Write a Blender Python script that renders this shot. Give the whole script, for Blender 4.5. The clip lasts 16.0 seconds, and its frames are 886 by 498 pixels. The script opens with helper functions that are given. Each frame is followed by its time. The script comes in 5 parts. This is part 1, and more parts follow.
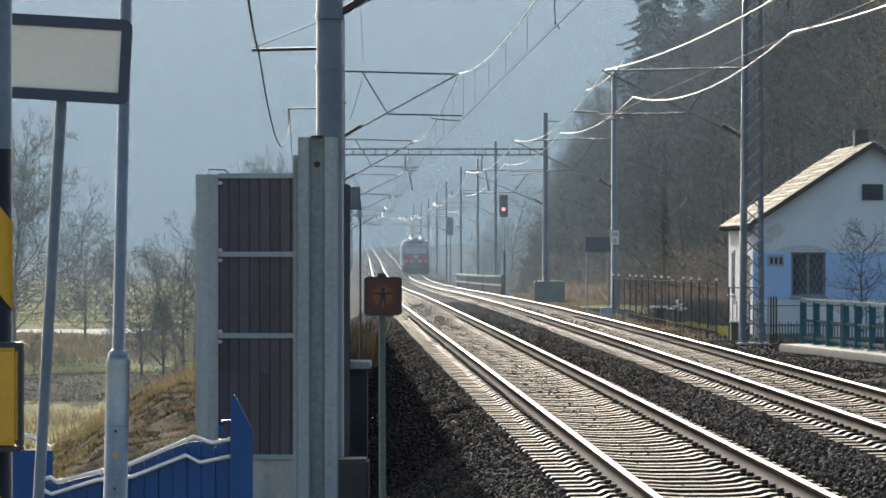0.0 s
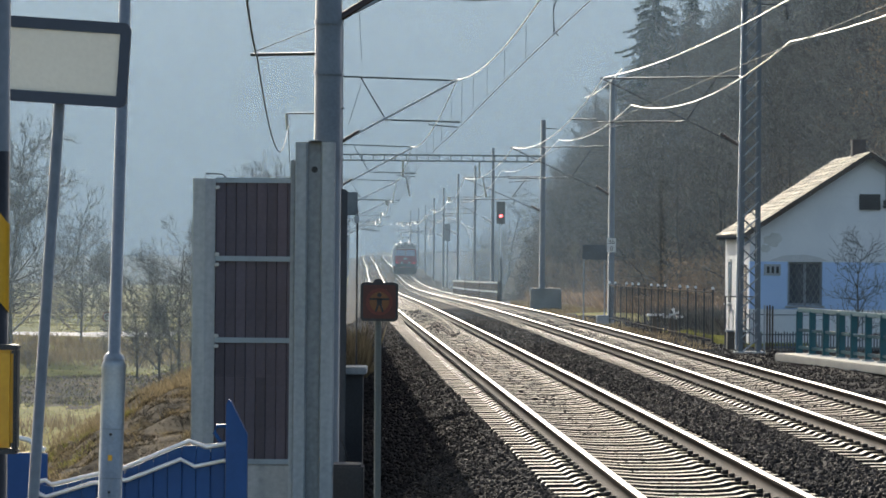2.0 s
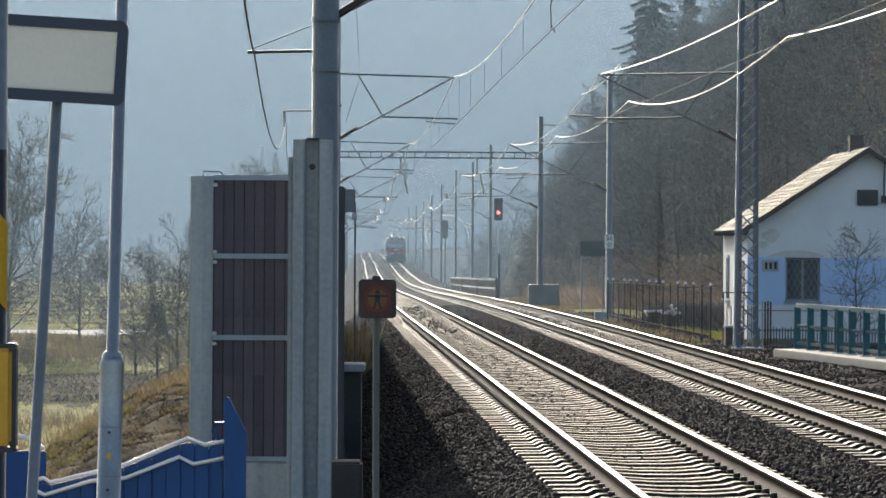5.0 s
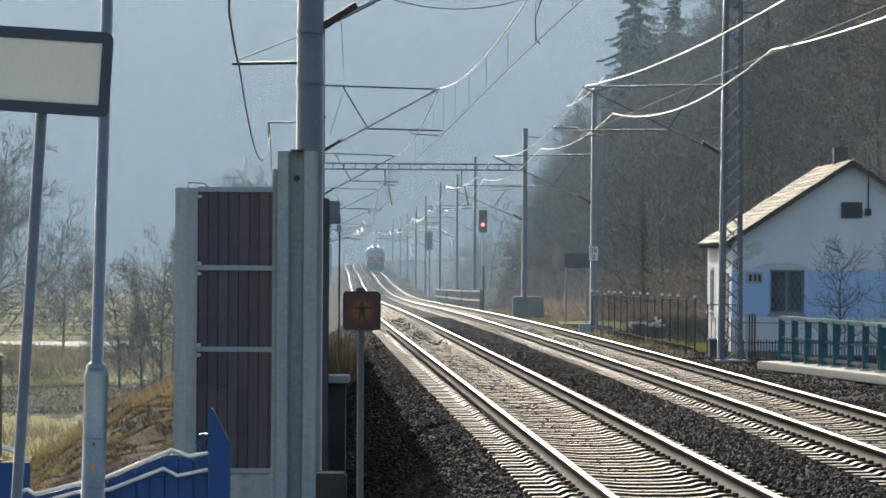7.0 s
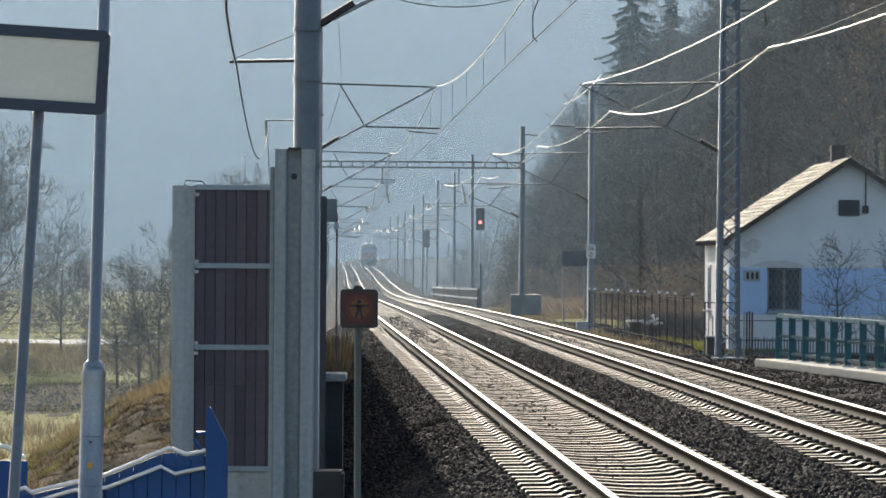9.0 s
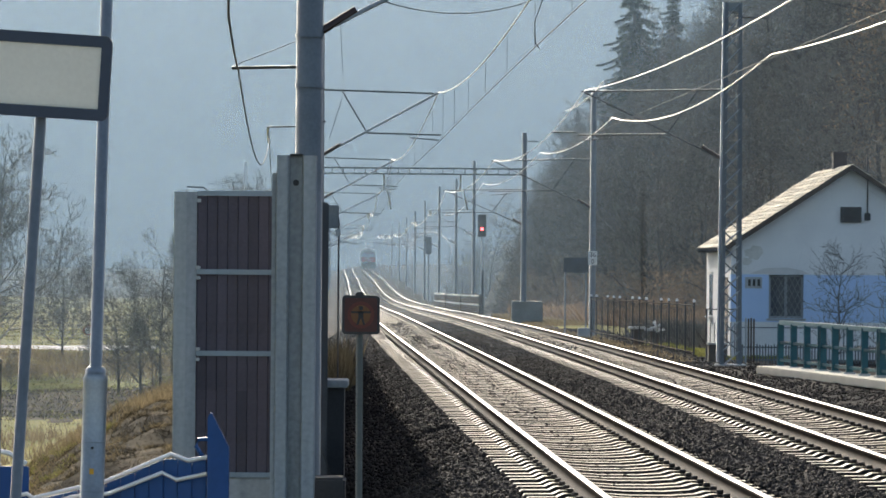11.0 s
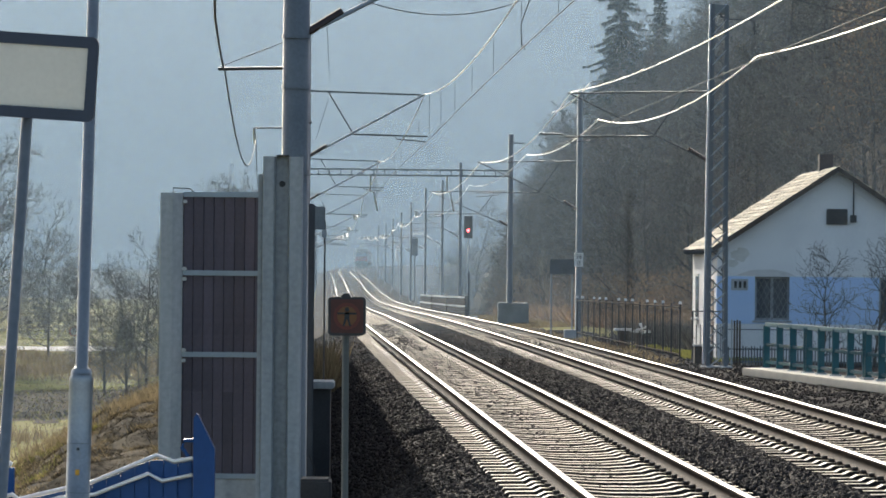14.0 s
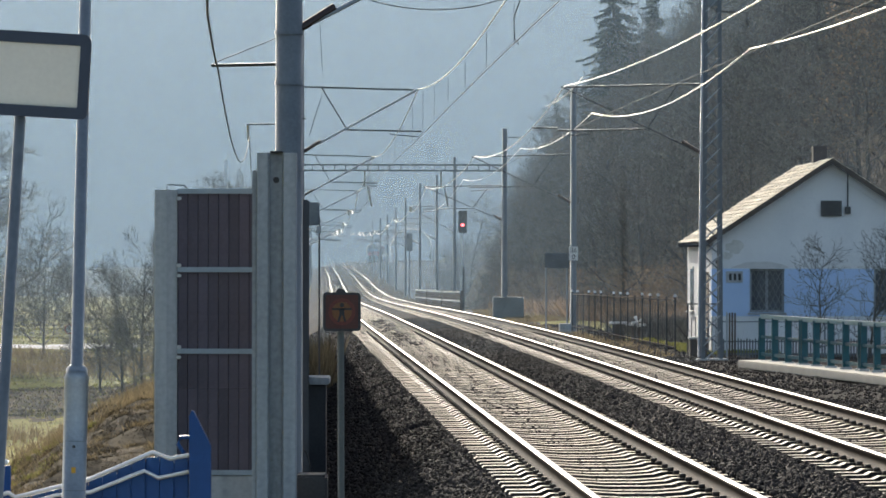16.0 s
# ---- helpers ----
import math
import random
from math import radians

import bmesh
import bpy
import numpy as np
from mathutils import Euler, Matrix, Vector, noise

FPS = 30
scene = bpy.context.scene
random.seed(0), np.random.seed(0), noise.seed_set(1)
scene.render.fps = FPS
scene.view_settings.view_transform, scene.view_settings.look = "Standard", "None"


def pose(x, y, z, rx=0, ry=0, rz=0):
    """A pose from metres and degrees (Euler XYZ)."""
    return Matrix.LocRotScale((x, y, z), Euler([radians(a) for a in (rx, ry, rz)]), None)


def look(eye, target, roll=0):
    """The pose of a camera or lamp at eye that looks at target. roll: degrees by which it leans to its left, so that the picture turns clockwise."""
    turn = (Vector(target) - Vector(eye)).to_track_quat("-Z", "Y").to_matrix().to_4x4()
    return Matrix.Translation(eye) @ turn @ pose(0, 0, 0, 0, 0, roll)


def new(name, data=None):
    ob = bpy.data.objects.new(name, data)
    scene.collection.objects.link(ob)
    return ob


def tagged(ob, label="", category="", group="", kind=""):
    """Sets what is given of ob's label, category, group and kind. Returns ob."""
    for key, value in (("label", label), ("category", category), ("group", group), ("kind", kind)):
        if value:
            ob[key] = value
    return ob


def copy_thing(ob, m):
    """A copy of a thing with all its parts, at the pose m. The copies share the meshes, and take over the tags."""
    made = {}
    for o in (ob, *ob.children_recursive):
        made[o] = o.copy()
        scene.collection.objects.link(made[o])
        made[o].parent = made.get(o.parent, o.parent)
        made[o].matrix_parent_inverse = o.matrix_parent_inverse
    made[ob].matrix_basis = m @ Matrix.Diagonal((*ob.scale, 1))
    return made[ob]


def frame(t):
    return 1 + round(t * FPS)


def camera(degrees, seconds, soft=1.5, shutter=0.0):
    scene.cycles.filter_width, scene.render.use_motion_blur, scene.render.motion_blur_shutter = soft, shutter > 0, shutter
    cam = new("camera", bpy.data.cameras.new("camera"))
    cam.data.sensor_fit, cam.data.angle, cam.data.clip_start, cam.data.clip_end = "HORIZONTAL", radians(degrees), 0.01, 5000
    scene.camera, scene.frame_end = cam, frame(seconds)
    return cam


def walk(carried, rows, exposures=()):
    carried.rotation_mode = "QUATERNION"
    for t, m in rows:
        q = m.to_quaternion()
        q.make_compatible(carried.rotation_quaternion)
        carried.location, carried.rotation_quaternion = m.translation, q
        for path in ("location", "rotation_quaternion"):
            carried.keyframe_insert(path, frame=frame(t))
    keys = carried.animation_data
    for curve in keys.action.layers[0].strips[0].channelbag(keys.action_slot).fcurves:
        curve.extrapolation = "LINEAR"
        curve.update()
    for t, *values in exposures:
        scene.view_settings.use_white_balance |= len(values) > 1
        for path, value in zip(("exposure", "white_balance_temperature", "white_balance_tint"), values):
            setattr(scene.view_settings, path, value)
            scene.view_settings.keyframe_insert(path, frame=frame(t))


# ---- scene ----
cam = camera(13.4, 16.0, 1.7)
scene.cycles.caustics_reflective = False
EYE = 2.2
TURNS = [  # seconds, yaw, pitch, roll of the long lens, and the sway of the one who holds it
    (0.0, 0.0013, -0.1800, -0.008, 0.0010, -0.0002),
    (0.5, -0.0028, -0.1746, -0.050, 0.0015, -0.0004),
    (1.0, 0.0499, -0.1168, -0.155, 0.0015, -0.0003),
    (1.5, -0.0229, -0.0848, -0.401, 0.0022, -0.0000),
    (2.0, -0.0447, -0.0852, -0.519, 0.0019, -0.0003),
    (2.5, -0.0346, -0.1560, -0.596, 0.0007, -0.0002),
    (3.0, -0.0430, -0.2102, -0.554, -0.0002, -0.0005),
    (5.5, -0.1129, -0.0794, -0.295, 0.0012, 0.0003),
    (6.0, -0.1780, -0.0099, -0.269, 0.0012, 0.0002),
    (6.5, -0.2282, 0.0429, -0.273, -0.0005, 0.0002),
    (7.0, -0.3163, 0.0480, -0.415, -0.0005, 0.0006),
    (7.5, -0.3627, 0.0657, -0.337, 0.0005, -0.0002),
    (8.0, -0.3691, 0.0418, -0.480, 0.0004, -0.0006),
    (8.5, -0.3554, 0.0164, -0.388, 0.0013, -0.0002),
    (11.0, -0.3299, 0.1150, -0.472, -0.0005, 0.0002),
    (11.5, -0.3704, 0.1898, -0.682, -0.0014, -0.0001),
    (12.0, -0.4071, 0.2555, -0.581, -0.0015, 0.0003),
    (12.5, -0.4487, 0.2610, -0.670, -0.0022, 0.0006),
    (13.0, -0.4615, 0.2312, -0.591, -0.0014, 0.0003),
    (13.5, -0.4748, 0.1918, -0.592, -0.0015, 0.0003),
    (14.0, -0.5398, 0.1393, -0.556, -0.0005, -0.0002),
    (14.5, -0.5531, 0.1122, -0.535, -0.0006, -0.0003),
    (15.0, -0.6240, 0.1498, -0.379, 0.0011, -0.0004),
    (15.5, -0.6433, 0.0920, -0.339, 0.0003, 0.0004),
    (16.0, -0.6203, 0.0613, -0.089, 0.0016, -0.0011),
]
walk(cam, [(t, pose(sx, 0, EYE + sz, 90 + pitch, roll, yaw)) for t, yaw, pitch, roll, sx, sz in TURNS], exposures=[(0.0, 0.3), (16.0, 0.3)])

# ---- light: low sun ahead and to the left, hazy sky ----
SUN_AZ, SUN_EL = radians(-11.3), radians(20.5)   # azimuth from +y, to the right positive
world = bpy.data.worlds.new("sky")
scene.world = world
world.use_nodes = True
wn = world.node_tree.nodes
sky = wn.new("ShaderNodeTexSky")
sky.sky_type, sky.sun_disc = "NISHITA", False
sky.sun_elevation, sky.sun_rotation = SUN_EL, SUN_AZ
sky.dust_density, sky.air_density = 2.5, 1.0
wn["Background"].inputs["Strength"].default_value = 0.165
world.node_tree.links.new(sky.outputs[0], wn["Background"].inputs["Color"])
sun_data = bpy.data.lights.new("sun", "SUN")
sun_data.energy, sun_data.angle, sun_data.color = 3.2, radians(0.6), (1.0, 0.93, 0.82)
sun = new("sun", sun_data)
sun.matrix_basis = look((0, 0, 50), (-50 * math.sin(SUN_AZ) * math.cos(SUN_EL), -50 * math.cos(SUN_AZ) * math.cos(SUN_EL), 50 - 50 * math.sin(SUN_EL)))


# ---- materials ----
def mat(name, a, b=None, rough=0.7, metal=0.0, scale=3.0, fine=40.0, bump=0.15, per_piece=0.0, island=0.0, spread=(0.35, 0.65), spec=0.5, streak=1.0):
    m = bpy.data.materials.new(name)
    m.use_nodes = True
    n, l = m.node_tree.nodes, m.node_tree.links
    p = n["Principled BSDF"]
    p.inputs["Roughness"].default_value, p.inputs["Metallic"].default_value = rough, metal
    p.inputs["Specular IOR Level"].default_value = spec
    b = b or tuple(c * 0.7 for c in a)
    co = n.new("ShaderNodeTexCoord")
    big, small = n.new("ShaderNodeTexNoise"), n.new("ShaderNodeTexNoise")
    big.inputs["Scale"].default_value, big.inputs["Detail"].default_value = scale, 5
    small.inputs["Scale"].default_value, small.inputs["Detail"].default_value = fine, 3
    for tex in (big, small):
        l.new(co.outputs["Object"], tex.inputs["Vector"])
    if streak != 1.0:
        mp = n.new("ShaderNodeMapping")
        mp.inputs["Scale"].default_value = (1, 1, streak)
        l.new(co.outputs["Object"], mp.inputs["Vector"])
        l.new(mp.outputs[0], big.inputs["Vector"])
    mean = n.new("ShaderNodeMath")
    mean.operation = "MULTIPLY_ADD"
    mean.inputs[1].default_value = 0.35
    l.new(small.outputs["Fac"], mean.inputs[0])
    part_big = n.new("ShaderNodeMath")
    part_big.operation, part_big.inputs[1].default_value = "MULTIPLY", 0.65
    l.new(big.outputs["Fac"], part_big.inputs[0])
    l.new(part_big.outputs[0], mean.inputs[2])
    ramp = n.new("ShaderNodeValToRGB")
    ramp.color_ramp.elements[0].position, ramp.color_ramp.elements[1].position = spread
    ramp.color_ramp.elements[0].color, ramp.color_ramp.elements[1].color = (*b, 1), (*a, 1)
    l.new(mean.outputs[0], ramp.inputs["Fac"])
    out = ramp.outputs["Color"]
    if per_piece or island:
        src = n.new("ShaderNodeObjectInfo") if per_piece else n.new("ShaderNodeNewGeometry")
        rnd = src.outputs["Random"] if per_piece else src.outputs["Random Per Island"]
        mr = n.new("ShaderNodeMapRange")
        k = per_piece or island
        mr.inputs["To Min"].default_value, mr.inputs["To Max"].default_value = 1 - k, 1 + k
        l.new(rnd, mr.inputs["Value"])
        hsv = n.new("ShaderNodeHueSaturation")
        l.new(mr.outputs[0], hsv.inputs["Value"])
        l.new(out, hsv.inputs["Color"])
        out = hsv.outputs["Color"]
    l.new(out, p.inputs["Base Color"])
    if bump:
        bp = n.new("ShaderNodeBump")
        bp.inputs["Strength"].default_value, bp.inputs["Distance"].default_value = bump, 0.02
        l.new(small.outputs["Fac"], bp.inputs["Height"])
        l.new(bp.outputs[0], p.inputs["Normal"])
    return m


def glow(name, colour, strength):
    m = bpy.data.materials.new(name)
    m.use_nodes = True
    p = m.node_tree.nodes["Principled BSDF"]
    p.inputs["Base Color"].default_value = (*colour, 1)
    p.inputs["Emission Color"].default_value, p.inputs["Emission Strength"].default_value = (*colour, 1), strength
    return m


M_STONE = mat("ballast_stone", (0.06, 0.05, 0.043), (0.021, 0.0185, 0.0165), 0.75, spec=0.1, island=0.55, scale=0.6, fine=60)
M_BED = mat("ballast_bed", (0.075, 0.068, 0.06), (0.022, 0.019, 0.017), 0.9, spec=0.05, scale=9, fine=28, bump=1.0)
M_SLEEPER = mat("sleeper_concrete", (0.60, 0.515, 0.385), (0.40, 0.33, 0.23), 0.6, spec=0.3, scale=4, fine=60, per_piece=0.12)
M_RAIL = mat("rail_rust", (0.05, 0.035, 0.028), (0.03, 0.021, 0.018), 0.8, 0.0, spec=0.12, scale=2, fine=50)
M_HEAD = mat("rail_head_polished", (0.75, 0.74, 0.72), (0.6, 0.58, 0.55), 0.42, 1.0, scale=0.5, fine=30, bump=0.0)
M_CLIP = mat("fastening", (0.06, 0.05, 0.045), None, 0.6, 0.3)
M_GRASS = mat("meadow", (0.42, 0.345, 0.10), (0.13, 0.155, 0.034), 0.9, scale=0.06, fine=1.3, bump=0.6, spec=0.05)
M_CONC = mat("concrete_weathered", (0.48, 0.50, 0.51), (0.27, 0.29, 0.30), 0.8, scale=3.4, fine=16, streak=0.06, spread=(0.34, 0.66), bump=0.05)
M_CONC_STAIN = mat("concrete_stained", (0.40, 0.415, 0.42), (0.20, 0.21, 0.21), 0.85, scale=5, fine=18, streak=0.05, spread=(0.34, 0.66), bump=0.05)
# concrete darkened in its colour for blocks and lining that lie in shade
M_CONC_DARK = mat("concrete_shaded", (0.068, 0.069, 0.072), (0.04, 0.041, 0.043), 0.85, scale=1.3, fine=30)
# dark slate colour; on the barrier wing it paints the shade
M_SHADE = mat("slate_and_shade_grey", (0.055, 0.065, 0.08), (0.035, 0.042, 0.052), 0.6)
M_BOARD = mat("panel_board", (0.102, 0.087, 0.112), (0.07, 0.059, 0.077), 0.7, scale=2, fine=25, per_piece=0.2)
M_GALV = mat("galvanised_steel", (0.50, 0.52, 0.54), (0.36, 0.38, 0.40), 0.42, 0.75, scale=3, fine=45, bump=0.05)
M_POST = mat("lamp_post_zinc", (0.36, 0.39, 0.41), (0.25, 0.275, 0.29), 0.45, 0.6, scale=3, fine=45, bump=0.05)
M_BAND = mat("band_sheet", (0.36, 0.43, 0.50), (0.28, 0.34, 0.40), 0.45, 0.3, scale=3, fine=30, bump=0.03)
M_LATTICE = mat("lattice_steel", (0.135, 0.155, 0.175), (0.085, 0.10, 0.115), 0.55, 0.2, scale=2, fine=25, bump=0.05)
M_MAST = mat("mast_grey_paint", (0.24, 0.26, 0.27), (0.16, 0.175, 0.185), 0.5, 0.2, scale=1.5, fine=25, bump=0.08)
M_STEEL_DARK = mat("dark_steel", (0.06, 0.062, 0.065), (0.03, 0.03, 0.032), 0.5, 0.5)
M_WIRE = mat("copper_wire", (0.9, 0.89, 0.87), (0.82, 0.81, 0.79), 0.47, 0.9, bump=0)
M_WIRE_DARK = mat("contact_wire", (0.10, 0.10, 0.10), None, 0.75, 0.0, bump=0)
M_INSUL = mat("brown_insulator", (0.06, 0.035, 0.025), None, 0.2)
M_WHITE = mat("white_paint", (0.78, 0.78, 0.76), (0.66, 0.66, 0.64), 0.5, scale=2)
M_BLUE = mat("blue_enamel", (0.009, 0.075, 0.25), (0.007, 0.058, 0.20), 0.5, spec=0.3, scale=2, fine=20, bump=0.04)
M_NAVY = mat("sign_frame_blue", (0.025, 0.04, 0.07), (0.018, 0.028, 0.05), 0.35, bump=0.02)
M_SIGNFACE = mat("sign_white_sheet", (0.86, 0.78, 0.63), (0.78, 0.70, 0.56), 0.5, scale=1.5)
M_YELLOW = mat("yellow_paint", (0.62, 0.33, 0.015), (0.5, 0.25, 0.01), 0.4, scale=3, bump=0.03)
M_BLACK = mat("black_paint", (0.02, 0.02, 0.022), None, 0.45)
M_TEAL = mat("teal_paint", (0.02, 0.13, 0.16), (0.015, 0.09, 0.115), 0.4, scale=3, bump=0.03)
M_HANDRAIL = mat("bright_handrail", (0.82, 0.82, 0.80), (0.72, 0.72, 0.70), 0.28, 0.4, bump=0)
M_PLASTER = mat("white_plaster", (0.88, 0.88, 0.87), (0.76, 0.765, 0.77), 0.85, scale=0.9, fine=14)
M_BLUEWALL = mat("blue_plaster", (0.55, 0.71, 0.95), (0.46, 0.63, 0.90), 0.85, scale=0.9, fine=14)
M_PATCH = mat("bare_plaster_patch", (0.76, 0.75, 0.71), (0.60, 0.59, 0.55), 0.9, scale=3, fine=14)
M_ROOF = mat("roof_slate", (0.84, 0.75, 0.58), (0.56, 0.48, 0.35), 0.8, spec=0.2, scale=2, fine=20, per_piece=0.2)
M_TIMBER = mat("dark_timber", (0.10, 0.07, 0.05), (0.055, 0.04, 0.03), 0.75, scale=4, fine=30)
M_BARK = mat("bark", (0.15, 0.14, 0.122), (0.085, 0.078, 0.067), 0.9, scale=3, fine=20, spec=0.15)
M_TWIG = mat("twigs", (0.225, 0.209, 0.182), (0.075, 0.069, 0.06), 0.8, spec=0.2, scale=0.6, fine=4, bump=0, island=0.55)
M_BRUSH = mat("brushwood", (0.40, 0.32, 0.24), (0.2, 0.155, 0.115), 0.75, spec=0.25, scale=0.6, fine=4, bump=0, island=0.5)
M_DRYLEAF = mat("withered_leaves", (0.31, 0.225, 0.15), (0.18, 0.128, 0.088), 0.8, scale=0.6, fine=4, bump=0, island=0.35, spec=0.15)
M_NEEDLE = mat("spruce_needles", (0.052, 0.07, 0.045), (0.026, 0.037, 0.026), 0.8, scale=0.8, fine=6, bump=0, island=0.35, spec=0.15)
M_STRAW = mat("dry_grass", (0.28, 0.225, 0.135), (0.17, 0.135, 0.08), 0.85, scale=0.4, fine=4, bump=0, island=0.35, spec=0.1)
M_GREENBLADE = mat("lawn_blades", (0.30, 0.285, 0.085), (0.17, 0.185, 0.05), 0.8, scale=0.4, fine=4, bump=0, island=0.3, spec=0.15)
M_GLASS = mat("window_glass", (0.12, 0.14, 0.16), None, 0.08, bump=0)
M_RED = mat("loco_crimson", (0.40, 0.05, 0.085), (0.34, 0.042, 0.07), 0.3, bump=0.02)
M_CREAM = mat("loco_cream", (0.82, 0.80, 0.76), (0.7, 0.68, 0.64), 0.4, bump=0.02)
M_SIGNRED = mat("faded_red", (0.085, 0.022, 0.015), (0.065, 0.018, 0.013), 0.5)
M_SIGNORANGE = mat("faded_orange", (0.19, 0.075, 0.018), (0.15, 0.06, 0.014), 0.5)
M_SOIL = mat("dark_clods", (0.095, 0.075, 0.046), (0.04, 0.033, 0.021), 0.95, spec=0.05, island=0.5, scale=1, fine=6, bump=0)
M_PLANK = mat("weathered_plank", (0.05, 0.042, 0.038), (0.025, 0.021, 0.019), 0.95, spec=0.02, scale=3, fine=25)
# pale blue base colour holds the sky reflection of the panes
M_SCREEN = mat("windscreen_sky_sheen", (0.62, 0.69, 0.86), (0.55, 0.62, 0.80), 0.3, 0.1, bump=0)
M_HOOD = mat("sunlit_rim_sheet", (0.72, 0.82, 0.92), (0.66, 0.76, 0.86), 0.6, bump=0)
# near-white metal used where sun glints have to show
M_GLINT = mat("pale_glint_metal", (0.9, 0.9, 0.88), (0.84, 0.84, 0.82), 0.36, 0.6, bump=0)


def thin_leaf(m, share):
    """Sunlight shines through thin blades and leaves, and the plate for the portal rim."""
    n, l = m.node_tree.nodes, m.node_tree.links
    p, out = n["Principled BSDF"], n["Material Output"]
    through_it, mix = n.new("ShaderNodeBsdfTranslucent"), n.new("ShaderNodeMixShader")
    l.new(p.inputs["Base Color"].links[0].from_socket, through_it.inputs["Color"])
    mix.inputs["Fac"].default_value = share
    l.new(p.outputs[0], mix.inputs[1])
    l.new(through_it.outputs[0], mix.inputs[2])
    l.new(mix.outputs[0], out.inputs["Surface"])


for m_thin, share_thin in ((M_STRAW, 0.5), (M_GREENBLADE, 0.5), (M_DRYLEAF, 0.5), (M_HOOD, 0.75)):
    thin_leaf(m_thin, share_thin)
M_REDLAMP = glow("signal_red_lamp", (1.0, 0.07, 0.075), 10.0)
M_TAIL = glow("tail_lamp", (1.0, 0.14, 0.16), 0.7)


# ---- mesh helpers ----
def thing(name, label, category, group="", kind="", at=(0, 0, 0)):
    ob = new(name)
    ob.empty_display_size = 0.3
    ob.matrix_basis = Matrix.Translation(at)
    return tagged(ob, label, category, group, kind)


def part(name, bm, material, parent=None, label="", kind="", smooth=False):
    me = bpy.data.meshes.new(name)
    bm.to_mesh(me)
    bm.free()
    mats = material if isinstance(material, (list, tuple)) else [material]
    for m in mats:
        me.materials.append(m)
    if smooth:
        me.polygons.foreach_set("use_smooth", [True] * len(me.polygons))
    ob = new(name, me)
    if parent:
        ob.parent = parent
    return tagged(ob, label, kind=kind)


def shared(name, me, parent, m):
    ob = new(name, me)
    ob.parent = parent
    ob.matrix_basis = m
    return ob


def box(bm, lo, hi, bevel=0.0, mi=0):
    g = bmesh.new() if bevel else bm
    v = [g.verts.new((x, y, z)) for x in (lo[0], hi[0]) for y in (lo[1], hi[1]) for z in (lo[2], hi[2])]
    fs = [g.faces.new([v[i] for i in q]) for q in ((0, 1, 3, 2), (4, 6, 7, 5), (0, 4, 5, 1), (2, 3, 7, 6), (0, 2, 6, 4), (1, 5, 7, 3))]
    for f in fs:
        f.material_index = mi
    if bevel:
        bmesh.ops.bevel(g, geom=list(g.edges), offset=bevel, segments=2, affect="EDGES", clamp_overlap=True)
        merge(bm, g, mi)
    return bm


def merge(bm, g, mi=0):
    vm = {v: bm.verts.new(v.co) for v in g.verts}
    for f in g.faces:
        try:
            nf = bm.faces.new([vm[v] for v in f.verts])
            nf.material_index, nf.smooth = mi, f.smooth
        except ValueError:
            pass
    g.free()


def boxed(lo, hi, bevel=0.0):
    return box(bmesh.new(), lo, hi, bevel)


def tube(bm, pts, r, n=8, mi=0, caps=True):
    pts = [Vector(p) for p in pts]
    rings = []
    for i, p in enumerate(pts):
        d = (pts[min(i + 1, len(pts) - 1)] - pts[max(i - 1, 0)]).normalized()
        side = d.cross(Vector((0, 0, 1)))
        side = side.normalized() if side.length > 1e-4 else Vector((1, 0, 0))
        up = side.cross(d)
        ri = r[i] if isinstance(r, (list, tuple)) else r
        rings.append([bm.verts.new(p + (side * math.cos(a) + up * math.sin(a)) * ri) for a in (2 * math.pi * k / n for k in range(n))])
    for a, b in zip(rings, rings[1:]):
        for k in range(n):
            f = bm.faces.new((a[k], a[(k + 1) % n], b[(k + 1) % n], b[k]))
            f.material_index, f.smooth = mi, n > 4
    if caps:
        for ring in (rings[0], rings[-1]):
            f = bm.faces.new(ring)
            f.material_index = mi
    return bm


def tubed(pts, r, n=8):
    return tube(bmesh.new(), pts, r, n)


def extrude_poly(bm, poly, axis, lo, hi, mi=0):
    """A closed outline in the two other axes, drawn out along one axis from lo to hi."""
    def at(p, w):
        return {"x": (w, p[0], p[1]), "y": (p[0], w, p[1]), "z": (p[0], p[1], w)}[axis]
    a = [bm.verts.new(at(p, lo)) for p in poly]
    b = [bm.verts.new(at(p, hi)) for p in poly]
    faces = [bm.faces.new(a), bm.faces.new(b[::-1])]
    for i in range(len(poly)):
        j = (i + 1) % len(poly)
        faces.append(bm.faces.new((a[i], b[i], b[j], a[j])))
    for f in faces:
        f.material_index = mi
    bmesh.ops.recalc_face_normals(bm, faces=faces)
    return bm


def rounded(w, h, r, n=4):
    out = []
    for cx, cz, a0 in ((w / 2 - r, h / 2 - r, 0), (-w / 2 + r, h / 2 - r, 90), (-w / 2 + r, -h / 2 + r, 180), (w / 2 - r, -h / 2 + r, 270)):
        for k in range(n + 1):
            a = radians(a0 + 90 * k / n)
            out.append((cx + r * math.cos(a), cz + r * math.sin(a)))
    return out


